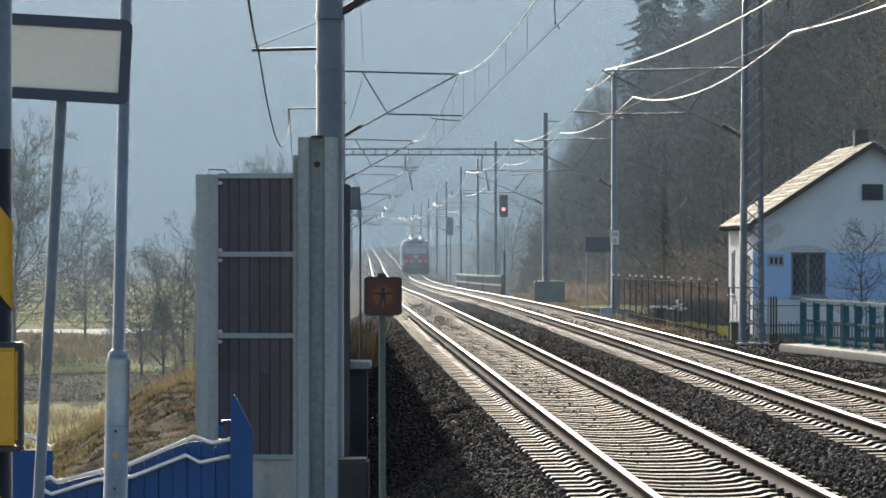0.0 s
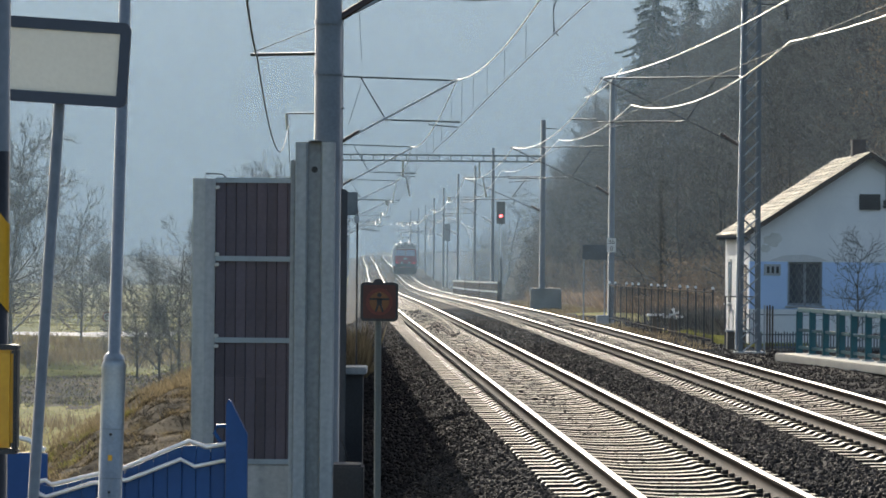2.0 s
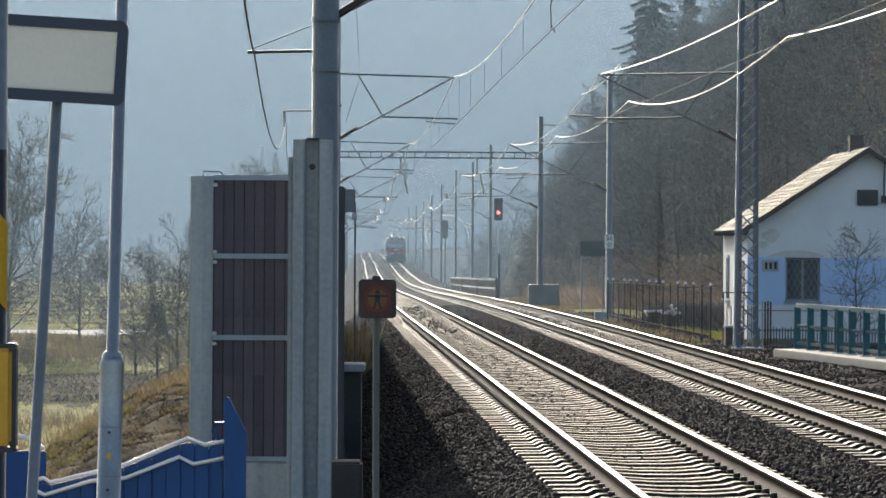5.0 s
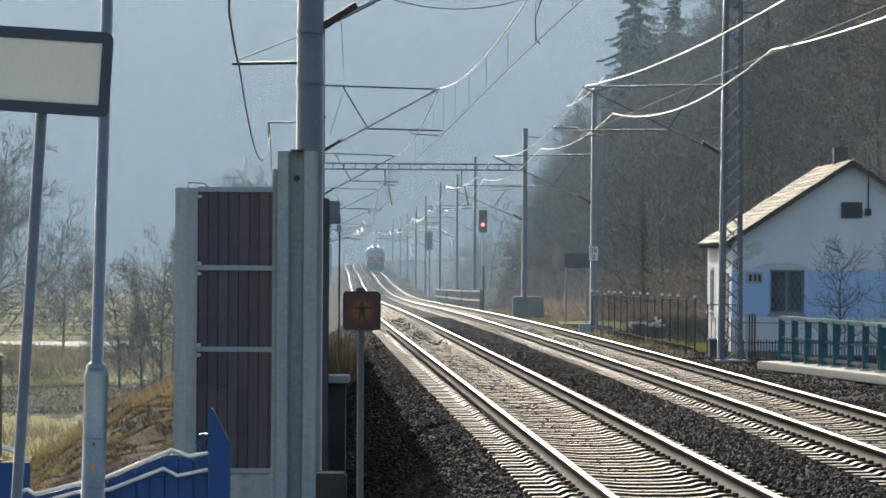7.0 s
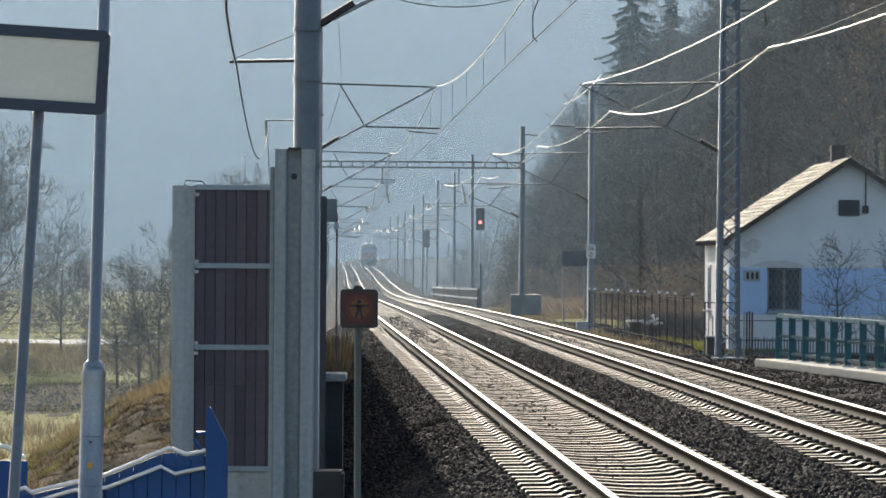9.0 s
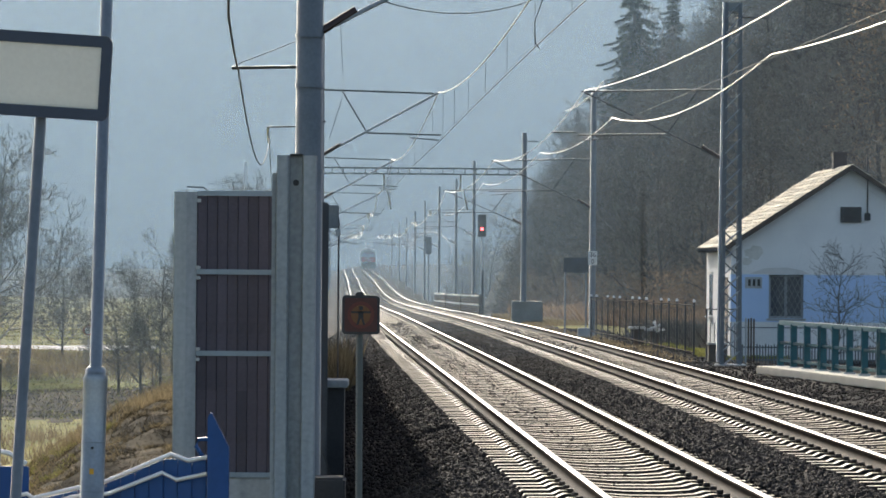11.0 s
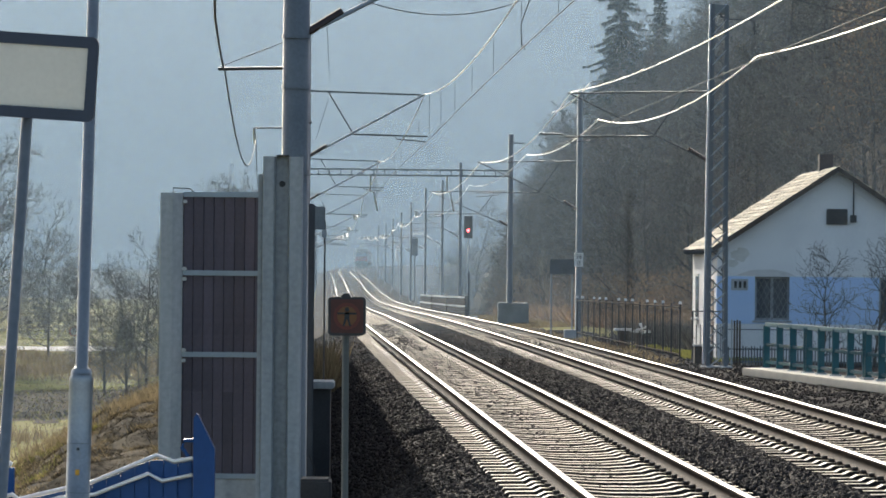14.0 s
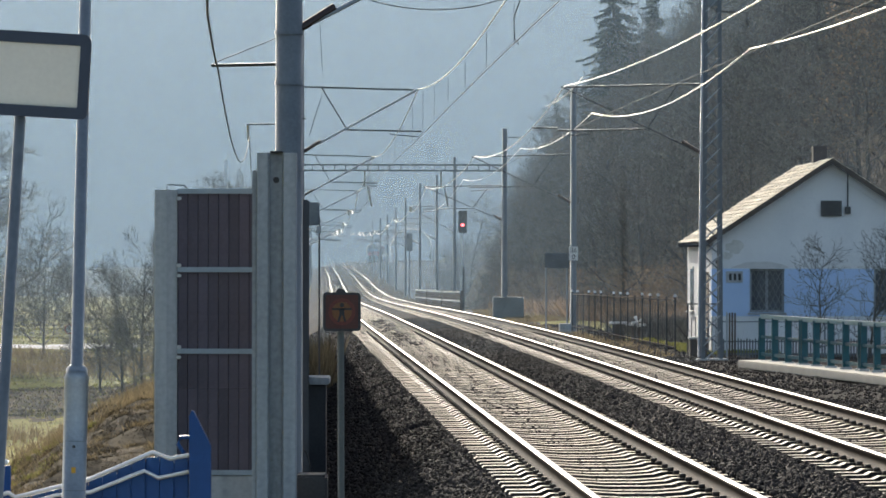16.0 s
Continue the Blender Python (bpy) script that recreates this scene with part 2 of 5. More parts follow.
def raw(name, verts, faces, material, parent=None, label="", kind="", mi=None):
    me = bpy.data.meshes.new(name)
    verts, faces = np.asarray(verts, np.float32), np.asarray(faces, np.int32)
    me.vertices.add(len(verts))
    me.vertices.foreach_set("co", verts.ravel())
    k = faces.shape[1]
    me.loops.add(faces.size)
    me.loops.foreach_set("vertex_index", faces.ravel())
    me.polygons.add(len(faces))
    me.polygons.foreach_set("loop_start", np.arange(0, faces.size, k, dtype=np.int32))
    for m in (material if isinstance(material, (list, tuple)) else [material]):
        me.materials.append(m)
    if mi is not None:
        me.polygons.foreach_set("material_index", np.asarray(mi, np.int32))
    me.update(calc_edges=True)
    ob = new(name, me)
    if parent:
        ob.parent = parent
    return tagged(ob, label, kind=kind)


# ---- the line of the railway: distance ahead, centre of the far track, height of the rails ----
LINE = [(-60, 9.4, 0.0), (0, 7.42, 0.0), (33.5, 6.28, 0.0), (63, 5.27, 0.0), (128, 3.28, -0.2), (185, 1.95, -0.62), (250, 0.5, -1.2), (390, -2.65, -1.98),
        (470, -4.45, -1.75), (560, -6.4, -1.25), (646, -8.5, -0.85), (719, -10.1, -0.45), (780, -10.5, -0.15), (850, -7.6, 0.1), (950, 2.5, 0.3), (1100, 24.0, 0.5)]
GAUGE, SPACING = 1.505, 3.75
LD = np.array([r[0] for r in LINE], float)


def hermite(d, k):
    v = np.array([r[k] for r in LINE], float)
    s = np.gradient(v, LD)
    d = np.clip(np.asarray(d, float), LD[0], LD[-1])
    i = np.clip(np.searchsorted(LD, d, "right") - 1, 0, len(LD) - 2)
    h = LD[i + 1] - LD[i]
    u = (d - LD[i]) / h
    return (2 * u**3 - 3 * u**2 + 1) * v[i] + (u**3 - 2 * u**2 + u) * h * s[i] + (3 * u**2 - 2 * u**3) * v[i + 1] + (u**3 - u**2) * h * s[i + 1]


def far_x(d):
    return hermite(d, 1)


def near_x(d):
    return hermite(d, 1) - SPACING


def rail_z(d):
    return hermite(d, 2)


def heading(d):
    """Turn about z of a thing that faces along the line at d."""
    return math.degrees(math.atan2(-(float(far_x(d + 2)) - float(far_x(d - 2))), 4.0))


# ---- ground: valley floor on one side, wooded slope on the other ----
def smooth(a, b, x):
    u = np.clip((x - a) / (b - a), 0, 1)
    return u * u * (3 - 2 * u)


def hump(x, y, k):
    return np.sin(x * 0.9 * k + 1.3 * np.sin(y * 0.37 * k)) * np.cos(y * 0.7 * k + 0.8 * np.sin(x * 0.53 * k))


def slope_foot(d):
    """How far right of the far track the wooded slope begins."""
    return np.interp(d, [0, 80, 100, 125, 150, 210, 300, 420, 520, 700, 1100], [30, 24, 19, 9.5, 8.0, 6.5, 5.0, 6.0, 12, 19, 8])


def ground_z(x, y):
    x, y = np.asarray(x, float), np.asarray(y, float)
    u = x - near_x(y)
    rz = rail_z(y)
    left = -0.55 * smooth(-1.6, -2.6, u) - 0.5 * smooth(-2.4, -3.4, u) - 2.9 * smooth(-5.0, -13.0, u)
    left = left + 0.45 * np.exp(-((u + 6.9) / 3.4) ** 2 - ((y - 84) / 24) ** 2)
    z = rz * (1 - smooth(-4, -14, u)) - 0.42 + left
    w = x - far_x(y) - slope_foot(y)
    z = z + np.where(w > 0, 0.78 * np.maximum(w, 0) * smooth(0, 6, w), 0) * smooth(60, 120, y) * (1 - 0.3 * smooth(430, 620, y))
    z = z - 8.0 * smooth(3.8, 6.5, x - far_x(y)) * smooth(238, 275, y) * (1 - smooth(760, 900, y)) * (1 - 0.8 * smooth(0, 7, w))
    z = np.minimum(z, 75 + 0 * z)
    z = z + (0.2 * hump(x, y, 1.5) + 0.17 * np.abs(hump(x + 3, y, 2.3)) + 0.1 * np.abs(hump(x, y + 2, 4.1))) * smooth(-4.6, -6.5, u) * (1 - smooth(105, 130, y))
    z = z + 0.06 * hump(x, y, 1.0) * smooth(2.6, 6, np.abs(u - 1.9)) + 0.25 * hump(x, y, 0.23) * smooth(9, 18, np.abs(u - 1.9))
    return z


def sheet(xs, ys, zf):
    gx, gy = np.meshgrid(xs, ys)
    v = np.stack([gx, gy, zf(gx, gy)], -1).reshape(-1, 3)
    nx, ny = len(xs), len(ys)
    i = (np.arange(ny - 1)[:, None] * nx + np.arange(nx - 1)).ravel()
    return v, np.stack([i, i + 1, i + nx + 1, i + nx], 1)


xs = np.concatenate([-np.geomspace(30, 3000, 28)[::-1], np.arange(-29, 45, 0.5), np.geomspace(46, 3000, 26)])
ys = np.concatenate([-np.geomspace(20, 2000, 12)[::-1], np.arange(-19, 40, 1.5), np.arange(40, 130, 0.6), np.arange(130, 220, 1.5), np.arange(221, 700, 6.0), np.geomspace(705, 4000, 22)])
gv, gf = sheet(xs, ys, ground_z)
gc = gv[gf].mean(1)
g_right = gc[:, 0] - far_x(gc[:, 1]) - slope_foot(gc[:, 1])
g_left = gc[:, 0] - near_x(gc[:, 1])
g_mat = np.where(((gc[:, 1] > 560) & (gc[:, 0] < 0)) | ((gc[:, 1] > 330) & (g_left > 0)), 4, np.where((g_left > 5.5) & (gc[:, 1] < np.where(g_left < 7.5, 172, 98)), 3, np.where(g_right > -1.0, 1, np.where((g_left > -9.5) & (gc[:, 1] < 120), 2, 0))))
M_LITTER = mat("leaf_litter", (0.27, 0.205, 0.14), (0.10, 0.078, 0.055), 0.95, spec=0.05, scale=0.5, fine=6, bump=0.8)
M_EARTH = mat("earth_bank", (0.12, 0.095, 0.058), (0.034, 0.028, 0.018), 0.95, spec=0.05, spread=(0.42, 0.58), scale=0.7, fine=7, bump=0.8)
# far wood floor, darkened in colour to read blue through the haze sheets
M_FARWOOD = mat("far_wood_floor_darkened", (0.035, 0.042, 0.034), (0.02, 0.025, 0.022), 0.95, scale=0.1, fine=1.0, spec=0.05)
g_mat = np.where((g_left < -9.5) & (gc[:, 1] > 150 + 3 * np.sin(gc[:, 0])) & (gc[:, 1] < 180 + 4 * np.sin(gc[:, 0] * 0.7)), 2, g_mat)
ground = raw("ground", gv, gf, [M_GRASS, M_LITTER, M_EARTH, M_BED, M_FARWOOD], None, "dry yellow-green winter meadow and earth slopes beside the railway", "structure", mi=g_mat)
tagged(ground, category="ground")
ground.data.polygons.foreach_set("use_smooth", [True] * len(ground.data.polygons))


# ---- ballast bed: one lengthwise sheet of stone ----
def bed():
    prof = [(-3.3, -1.25), (-2.7, -0.95), (-2.2, -0.62), (-1.8, -0.36), (-1.45, -0.24), (-1.2, -0.235), (-0.6, -0.23), (0, -0.225), (0.6, -0.23), (1.2, -0.235), (1.5, -0.2), (1.9, -0.17),
            (2.3, -0.2), (2.55, -0.235), (3.1, -0.23), (3.75, -0.225), (4.4, -0.23), (4.95, -0.235), (5.3, -0.26), (5.8, -0.36), (6.3, -0.55)]
    ds = np.concatenate([np.arange(-20, 140, 1.0), np.arange(140, 400, 4.0), np.arange(400, 1000, 8.0)])
    u = np.array([p[0] for p in prof])
    h = np.array([p[1] for p in prof])
    X = near_x(ds)[:, None] + u[None]
    Z = rail_z(ds)[:, None] + h[None]
    off = np.minimum(np.abs(u), np.abs(u - 3.75))
    Z = Z - 0.02 * (1 - smooth(42, 66, ds))[:, None] * (off < 0.5)[None] - 0.035 * ((off > 0.5) & (off < 1.3))[None]
    Y = np.repeat(ds[:, None], len(u), 1)
    v = np.stack([X, Y, Z], -1).reshape(-1, 3)
    nx = len(u)
    i = (np.arange(len(ds) - 1)[:, None] * nx + np.arange(nx - 1)).ravel()
    ob = raw("ballast_bed", v, np.stack([i, i + 1, i + nx + 1, i + nx], 1), M_BED, None, "bed of dark crushed stone under two railway tracks", "structure")
    return tagged(ob, category="ballast")


ballast = bed()

ROCK = np.array([(-1, -1, -1), (1, -1, -1), (1, 1, -1), (-1, 1, -1), (-1, -1, 1), (1, -1, 1), (1, 1, 1), (-1, 1, 1)], float)
ROCK_F = np.array([(0, 3, 2, 1), (4, 5, 6, 7), (0, 1, 5, 4), (1, 2, 6, 5), (2, 3, 7, 6), (3, 0, 4, 7)])


def stones(name, u, d, size, lift, rng, parent, label):
    n = len(u)
    h = np.interp(u, [-3.3, -2.7, -2.2, -1.8, -1.45, 1.2, 1.5, 1.9, 2.3, 2.55, 4.95, 5.3, 5.8, 6.3], [-1.25, -0.95, -0.62, -0.36, -0.24, -0.235, -0.2, -0.17, -0.2, -0.235, -0.235, -0.26, -0.36, -0.55])
    off = np.minimum(np.abs(u), np.abs(u - 3.75))
    h = h - 0.015 * (1 - smooth(42, 66, d)) * (off < 0.5) - 0.03 * ((off > 0.5) & (off < 1.25))
    h = np.where(u > 6.1, np.maximum(ground_z(near_x(d) + u, d) - rail_z(d), h), h)
    c = np.stack([near_x(d) + u, d, rail_z(d) + h + lift * size], -1)
    v = ROCK[None] * (0.55 + 0.45 * rng.random((n, 8, 3))) * (size[:, None] * (0.6 + 0.5 * rng.random((n, 3))))[:, None, :]
    q = rng.normal(size=(n, 4))
    q /= np.linalg.norm(q, axis=1, keepdims=True)
    w, x, y, z = q.T
    R = np.stack([1 - 2 * (y * y + z * z), 2 * (x * y - z * w), 2 * (x * z + y * w), 2 * (x * y + z * w), 1 - 2 * (x * x + z * z), 2 * (y * z - x * w),
                  2 * (x * z - y * w), 2 * (y * z + x * w), 1 - 2 * (x * x + y * y)], -1).reshape(n, 3, 3)
    v = np.einsum("nij,nkj->nki", R, v) + c[:, None]
    f = (ROCK_F[None] + 8 * np.arange(n)[:, None, None]).reshape(-1, 4)
    return raw(name, v.reshape(-1, 3), f, M_STONE, parent, label, "stuff")


def all_stones():
    rng = np.random.default_rng(4)
    us, dd, ss = [], [], []
    for lo, hi, per in ((-3.3, -1.3, 250), (1.3, 2.45, 250), (5.05, 6.4, 170), (6.4, 8.4, 75), (-0.62, 0.62, 26), (3.15, 4.4, 26), (-1.3, -0.85, 8)):
        for d0, d1, k in ((25, 60, 1.0), (60, 100, 0.6), (100, 160, 0.28)):
            n = int((hi - lo) * (d1 - d0) * per * k)
            us.append(rng.uniform(lo, hi, n))
            dd.append(rng.uniform(d0, d1, n))
            ss.append((0.014 + 0.017 * rng.random(n)) * (1 + 0.5 * (d0 > 90)))
    u, d, s = map(np.concatenate, (us, dd, ss))
    stones("ballast_stones", u, d, s, 0.35, rng, ballast, "loose dark grey crushed stones")


all_stones()


# ---- the two tracks ----
SECTION = [(-0.075, -0.172), (0.075, -0.172), (0.075, -0.158), (0.012, -0.142), (0.01, -0.05), (0.034, -0.036), (0.036, -0.008), (0.028, 0.0), (-0.028, 0.0), (-0.036, -0.008), (-0.034, -0.036), (-0.01, -0.05), (-0.012, -0.142), (-0.075, -0.158)]


def rail(off, parent):
    ds = np.concatenate([np.arange(-20, 140, 2.0), np.arange(140, 1000, 6.0)])
    s = np.array(SECTION)
    c = far_x(ds)
    v = np.stack([c[:, None] + off + s[None, :, 0], np.repeat(ds[:, None], len(s), 1), rail_z(ds)[:, None] + s[None, :, 1]], -1).reshape(-1, 3)
    k, n = len(s), len(ds)
    i = np.arange(n - 1)[:, None] * k
    j = np.arange(k)
    f = np.stack([i + j, i + (j + 1) % k, i + k + (j + 1) % k, i + k + j], -1).reshape(-1, 4)
    mi = np.tile(np.where((j >= 6) & (j <= 8), 1, 0), n - 1)
    return raw("rail", v, f, [M_RAIL, M_HEAD], parent, mi=mi)


def sleeper_mesh():
    st = [(-1.3, -0.235), (-1.28, -0.215), (-1.0, -0.212), (-0.93, -0.178), (-0.56, -0.176), (-0.46, -0.205), (-0.2, -0.222), (0.2, -0.222), (0.46, -0.205), (0.56, -0.176), (0.93, -0.178), (1.0, -0.212), (1.28, -0.215), (1.3, -0.235)]
    v, f = [], []
    for x, z in st:
        v += [(x, -0.135, -0.36), (x, -0.095, z), (x, 0.095, z), (x, 0.135, -0.36)]
    for i in range(len(st) - 1):
        a = 4 * i
        f += [(a + k, a + k + 1, a + 5 + k, a + 4 + k) for k in range(3)]
    f += [(0, 3, 2, 1), (4 * len(st) - 4, 4 * len(st) - 3, 4 * len(st) - 2, 4 * len(st) - 1)]
    me = bpy.data.meshes.new("sleeper")
    me.from_pydata(v, [], f)
    me.materials.append(M_SLEEPER)
    me.materials.append(M_BED)
    me.polygons.foreach_set("material_index", [0 if i % 3 == 1 and i < 3 * len(st) - 3 else 1 for i in range(len(me.polygons))])
    return me


SLEEPER = sleeper_mesh()


def track(name, shift, label):
    t = thing(name, label, "railway track", "tracks", "structure")
    for s in (-GAUGE / 2, GAUGE / 2):
        rail(shift + s, t)
    for i in range(150):
        d = 26.0 + 0.6 * i
        shared("sleeper", SLEEPER, t, pose(float(far_x(d)) + shift, d, float(rail_z(d)) + 0.004 * math.sin(i * 2.3), 0, 0, heading(d) + 0.3 * math.sin(i * 1.7)))
    base = np.array([v.co for v in SLEEPER.vertices])
    quads = np.array([list(p.vertices) for p in SLEEPER.polygons])
    ds = np.arange(26 + 90, 750, 0.6)
    off = np.stack([far_x(ds) + shift, ds, rail_z(ds)], -1)
    raw("far_sleepers", (base[None] + off[:, None]).reshape(-1, 3), (quads[None] + len(base) * np.arange(len(ds))[:, None, None]).reshape(-1, 4), [M_SLEEPER, M_BED], t, kind="stuff", mi=np.tile([p.material_index for p in SLEEPER.polygons], len(ds)))
    ds = np.arange(26, 120, 0.6)
    c, fc = [], []
    for s in (-GAUGE / 2, GAUGE / 2):
        for side in (-0.1, 0.1):
            off = np.stack([far_x(ds) + shift + s + side, ds, rail_z(ds) - 0.15], -1)
            c.append((ROCK * np.array((0.032, 0.038, 0.022)))[None] + off[:, None])
    c = np.concatenate(c)
    raw("rail_fastenings", c.reshape(-1, 3), (ROCK_F[None] + 8 * np.arange(len(c))[:, None, None]).reshape(-1, 4), M_CLIP, t, "dark rail clips", "stuff")
    return t


track("near_track", -SPACING, "railway track with polished rails on pale concrete sleepers")
track("far_track", 0.0, "railway track with polished rails beside the meadow hut")


# ---- noise barrier with its end post, the first mast ----
def noise_barrier():
    t = thing("noise_barrier", "noise barrier of concrete posts and dark red-brown ribbed boards", "noise barrier", at=(0, 44, 0))
    part("post", extrude_poly(bmesh.new(), [(-2.88, -0.10), (-2.865, -0.12), (-2.735, -0.12), (-2.725, -0.112), (-2.62, -0.04), (-2.62, 0.16), (-2.86, 0.16), (-2.88, 0.14)], "z", -1.6, 2.93), M_CONC, t, "pale weathered concrete post")
    for z in (2.83, 2.05, 1.93, 1.10, 0.98):
        part("clip", boxed((-2.63, -0.075, z - 0.02), (-2.57, -0.036, z + 0.02), 0.008), M_GALV, t)
    part("plinth", boxed((-2.62, -0.03, -1.6), (-1.70, 0.12, -0.4), 0.015), M_CONC, t, "stained concrete plinth")
    for z in (2.915, 2.0, 1.05, -0.365):
        b = bmesh.new()
        box(b, (-2.62, -0.035, z - 0.03), (-1.70, 0.13, z + 0.03), 0.008)
        box(b, (-2.60, -0.05, z + 0.012), (-1.72, -0.03, z + 0.024))
        box(b, (-2.60, -0.05, z - 0.024), (-1.72, -0.03, z - 0.012))
        part("band", b, M_BAND, t, "pale blue-grey metal band")
    for z0, z1 in ((2.03, 2.885), (1.08, 1.97), (0.616, 1.02), (-0.335, 0.614)):
        bm = bmesh.new()
        extrude_poly(bm, [(-0.0592, 0.0), (-0.054, -0.012), (0.054, -0.012), (0.0592, 0.0), (0.0592, 0.05), (-0.0592, 0.05)], "z", z0, z1)
        first = part("board", bm, M_BOARD, t)
        first.location = (-2.557, 0, 0)
        for i in range(1, 8):
            shared("board", first.data, t, pose(-2.557 + 0.1195 * i, 0, 0))
    part("backing", boxed((-2.62, 0.055, -0.33), (-1.70, 0.075, 2.88)), M_BOARD, t)
    # cap on the first post and the loose wire over it
    part("cap_wire", tubed([(-2.74, 0, 2.93), (-2.74, 0, 2.99), (-2.55, 0.02, 2.985), (-2.50, 0.02, 2.945)], 0.008, 6), M_STEEL_DARK, t)
    # the long wing along the railway
    n = 16
    for i in range(n):
        d = 46.2 + 4.0 * i
        x = float(near_x(d)) - 3.36
        h = heading(d)
        b = boxed((-0.13, -0.13, -1.8), (0.13, 0.13, 2.85), 0.015)
        # wing posts get the dark colour in place of real shading
        o = part("post", b, M_SHADE, t)
        o.matrix_basis = pose(x, d - 44, 0, 0, 0, h)
        b = bmesh.new()
        for z0, z1 in ((-1.7, -0.4), (-0.37, 0.7), (0.73, 1.75), (1.78, 2.78)):
            box(b, (-0.06, 0.12, z0), (0.06, 3.88, z1), 0.01)
        o = part("panel", b, M_BOARD, t)
        o.matrix_basis = pose(x, d - 44, 0, 0, 0, h)
    return t


noise_barrier()


def end_post():
    t = thing("barrier_end_post", "tall grooved concrete end post with a round hole, rain-streaked", "concrete post", at=(-1.45, 43.0, 0))
    b = bmesh.new()
    poly = [(-0.206, -0.0), (-0.196, -0.012), (-0.085, -0.012), (-0.07, 0.02), (-0.062, 0.10), (0.085, 0.10), (0.093, 0.02), (0.105, -0.012), (0.236, -0.012), (0.246, 0.0), (0.246, 0.30), (-0.206, 0.30)]
    extrude_poly(b, poly, "z", -1.6, 3.34)
    part("shaft", b, M_CONC, t)
    b = bmesh.new()
    tube(b, [(0.012, 0.085, 3.03), (0.012, 0.099, 3.03)], 0.036, 16)
    part("hole", b, M_BLACK, t, "dark round hole")
    part("groove", boxed((-0.0605, 0.095, -1.6), (0.0835, 0.0985, 3.335)), M_CONC_STAIN, t, "dark rain-stained groove")
    part("flange", boxed((-0.26, 0.05, -1.6), (-0.208, 0.28, 3.14), 0.012), M_CONC, t)
    part("cap", boxed((-0.06, 0.0, 3.342), (0.09, 0.2, 3.36), 0.006), M_STEEL_DARK, t)
    return t


end_post()


def small_left():
    t = thing("foundation_block", "concrete foundation block at the mast foot, shade painted dark", "concrete block", at=(-1.05, 44.4, -1.7))
    part("block", boxed((-0.2, -0.3, 0), (0.18, 0.3, 1.3), 0.03), M_CONC_DARK, t)
    t = thing("cable_trough", "pale concrete slab on a block beside the barrier", "concrete block", at=(-1.17, 52.5, -1.6))
    part("slab", boxed((-0.16, -0.5, 1.98), (0.17, 0.5, 2.08), 0.015), M_CONC, t)
    part("block", boxed((-0.13, -0.4, 0), (0.12, 0.4, 1.98), 0.02), M_CONC_DARK, t)
    t = thing("loudspeaker", "grey box on a thin dark pole by the barrier", "loudspeaker", at=(-1.36, 62, -1.6))
    part("pole", tubed([(0, 0, 0), (0, 0, 4.4)], 0.015), M_STEEL_DARK, t)
    part("case", boxed((-0.25, -0.1, 4.25), (0.0, 0.12, 4.63), 0.02), M_MAST, t)
    part("bracket", boxed((-0.05, -0.04, 4.12), (0.03, 0.04, 4.24), 0.01), M_GALV, t)


small_left()


def warning_sign():
    t = thing("no_entry_sign", "square faded red and orange walking ban sign on a thin post", "sign", at=(-0.524, 33.0, -1.25))
    part("post", tubed([(0.0, 0, 0), (-0.012, 0, 3.1)], 0.031, 10), mat("post_olive", (0.15, 0.15, 0.12), (0.10, 0.10, 0.08), 0.6), t)
    part("knob", boxed((-0.05, -0.03, 3.095), (0.03, 0.05, 3.135), 0.01), M_STEEL_DARK, t)
    b = bmesh.new()
    extrude_poly(b, rounded(0.33, 0.34, 0.035), "y", -0.045, 0.0)
    o = part("plate", b, M_STEEL_DARK, t, "dark rounded sign box")
    o.location = (0, 0, 2.935)
    b = bmesh.new()
    extrude_poly(b, rounded(0.285, 0.295, 0.02), "y", -0.05, -0.046)
    o = part("field", b, M_SIGNRED, t)
    o.location = (0, 0, 2.935)

    def disc(name, r, y, m):
        b = bmesh.new()
        extrude_poly(b, [(r * math.cos(2 * math.pi * k / 32), r * math.sin(2 * math.pi * k / 32)) for k in range(32)], "y", y, y + 0.003)
        o = part(name, b, m, t)
        o.location = (0, 0, 2.935)
    disc("ring", 0.118, -0.054, mat("ring_red", (0.15, 0.03, 0.018), None, 0.5))
    disc("disc", 0.086, -0.058, M_SIGNORANGE)
    b = bmesh.new()
    box(b, (-0.085, -0.0625, 0.015), (0.085, -0.0585, 0.032))
    box(b, (-0.022, -0.0625, -0.03), (0.022, -0.0585, 0.03))
    for s in (-1, 1):
        extrude_poly(b, [(s * 0.002, -0.03), (s * 0.022, -0.03), (s * 0.04, -0.088), (s * 0.022, -0.088)], "y", -0.0625, -0.0585)
    extrude_poly(b, [(0.02 * math.cos(2 * math.pi * k / 14), 0.058 + 0.02 * math.sin(2 * math.pi * k / 14)) for k in range(14)], "y", -0.0625, -0.0585)
    o = part("pictogram", b, M_BLACK, t, "black striding figure mark")
    o.location = (0, 0, 2.935)


warning_sign()


# ---- platform furniture close by ----
def platform():
    b = boxed((-14, -30, -1.2), (1.75, 23.2, 0.55), 0.02)
    tagged(part("platform", b, M_CONC, None, "grey concrete station platform", "structure"), category="platform")


platform()


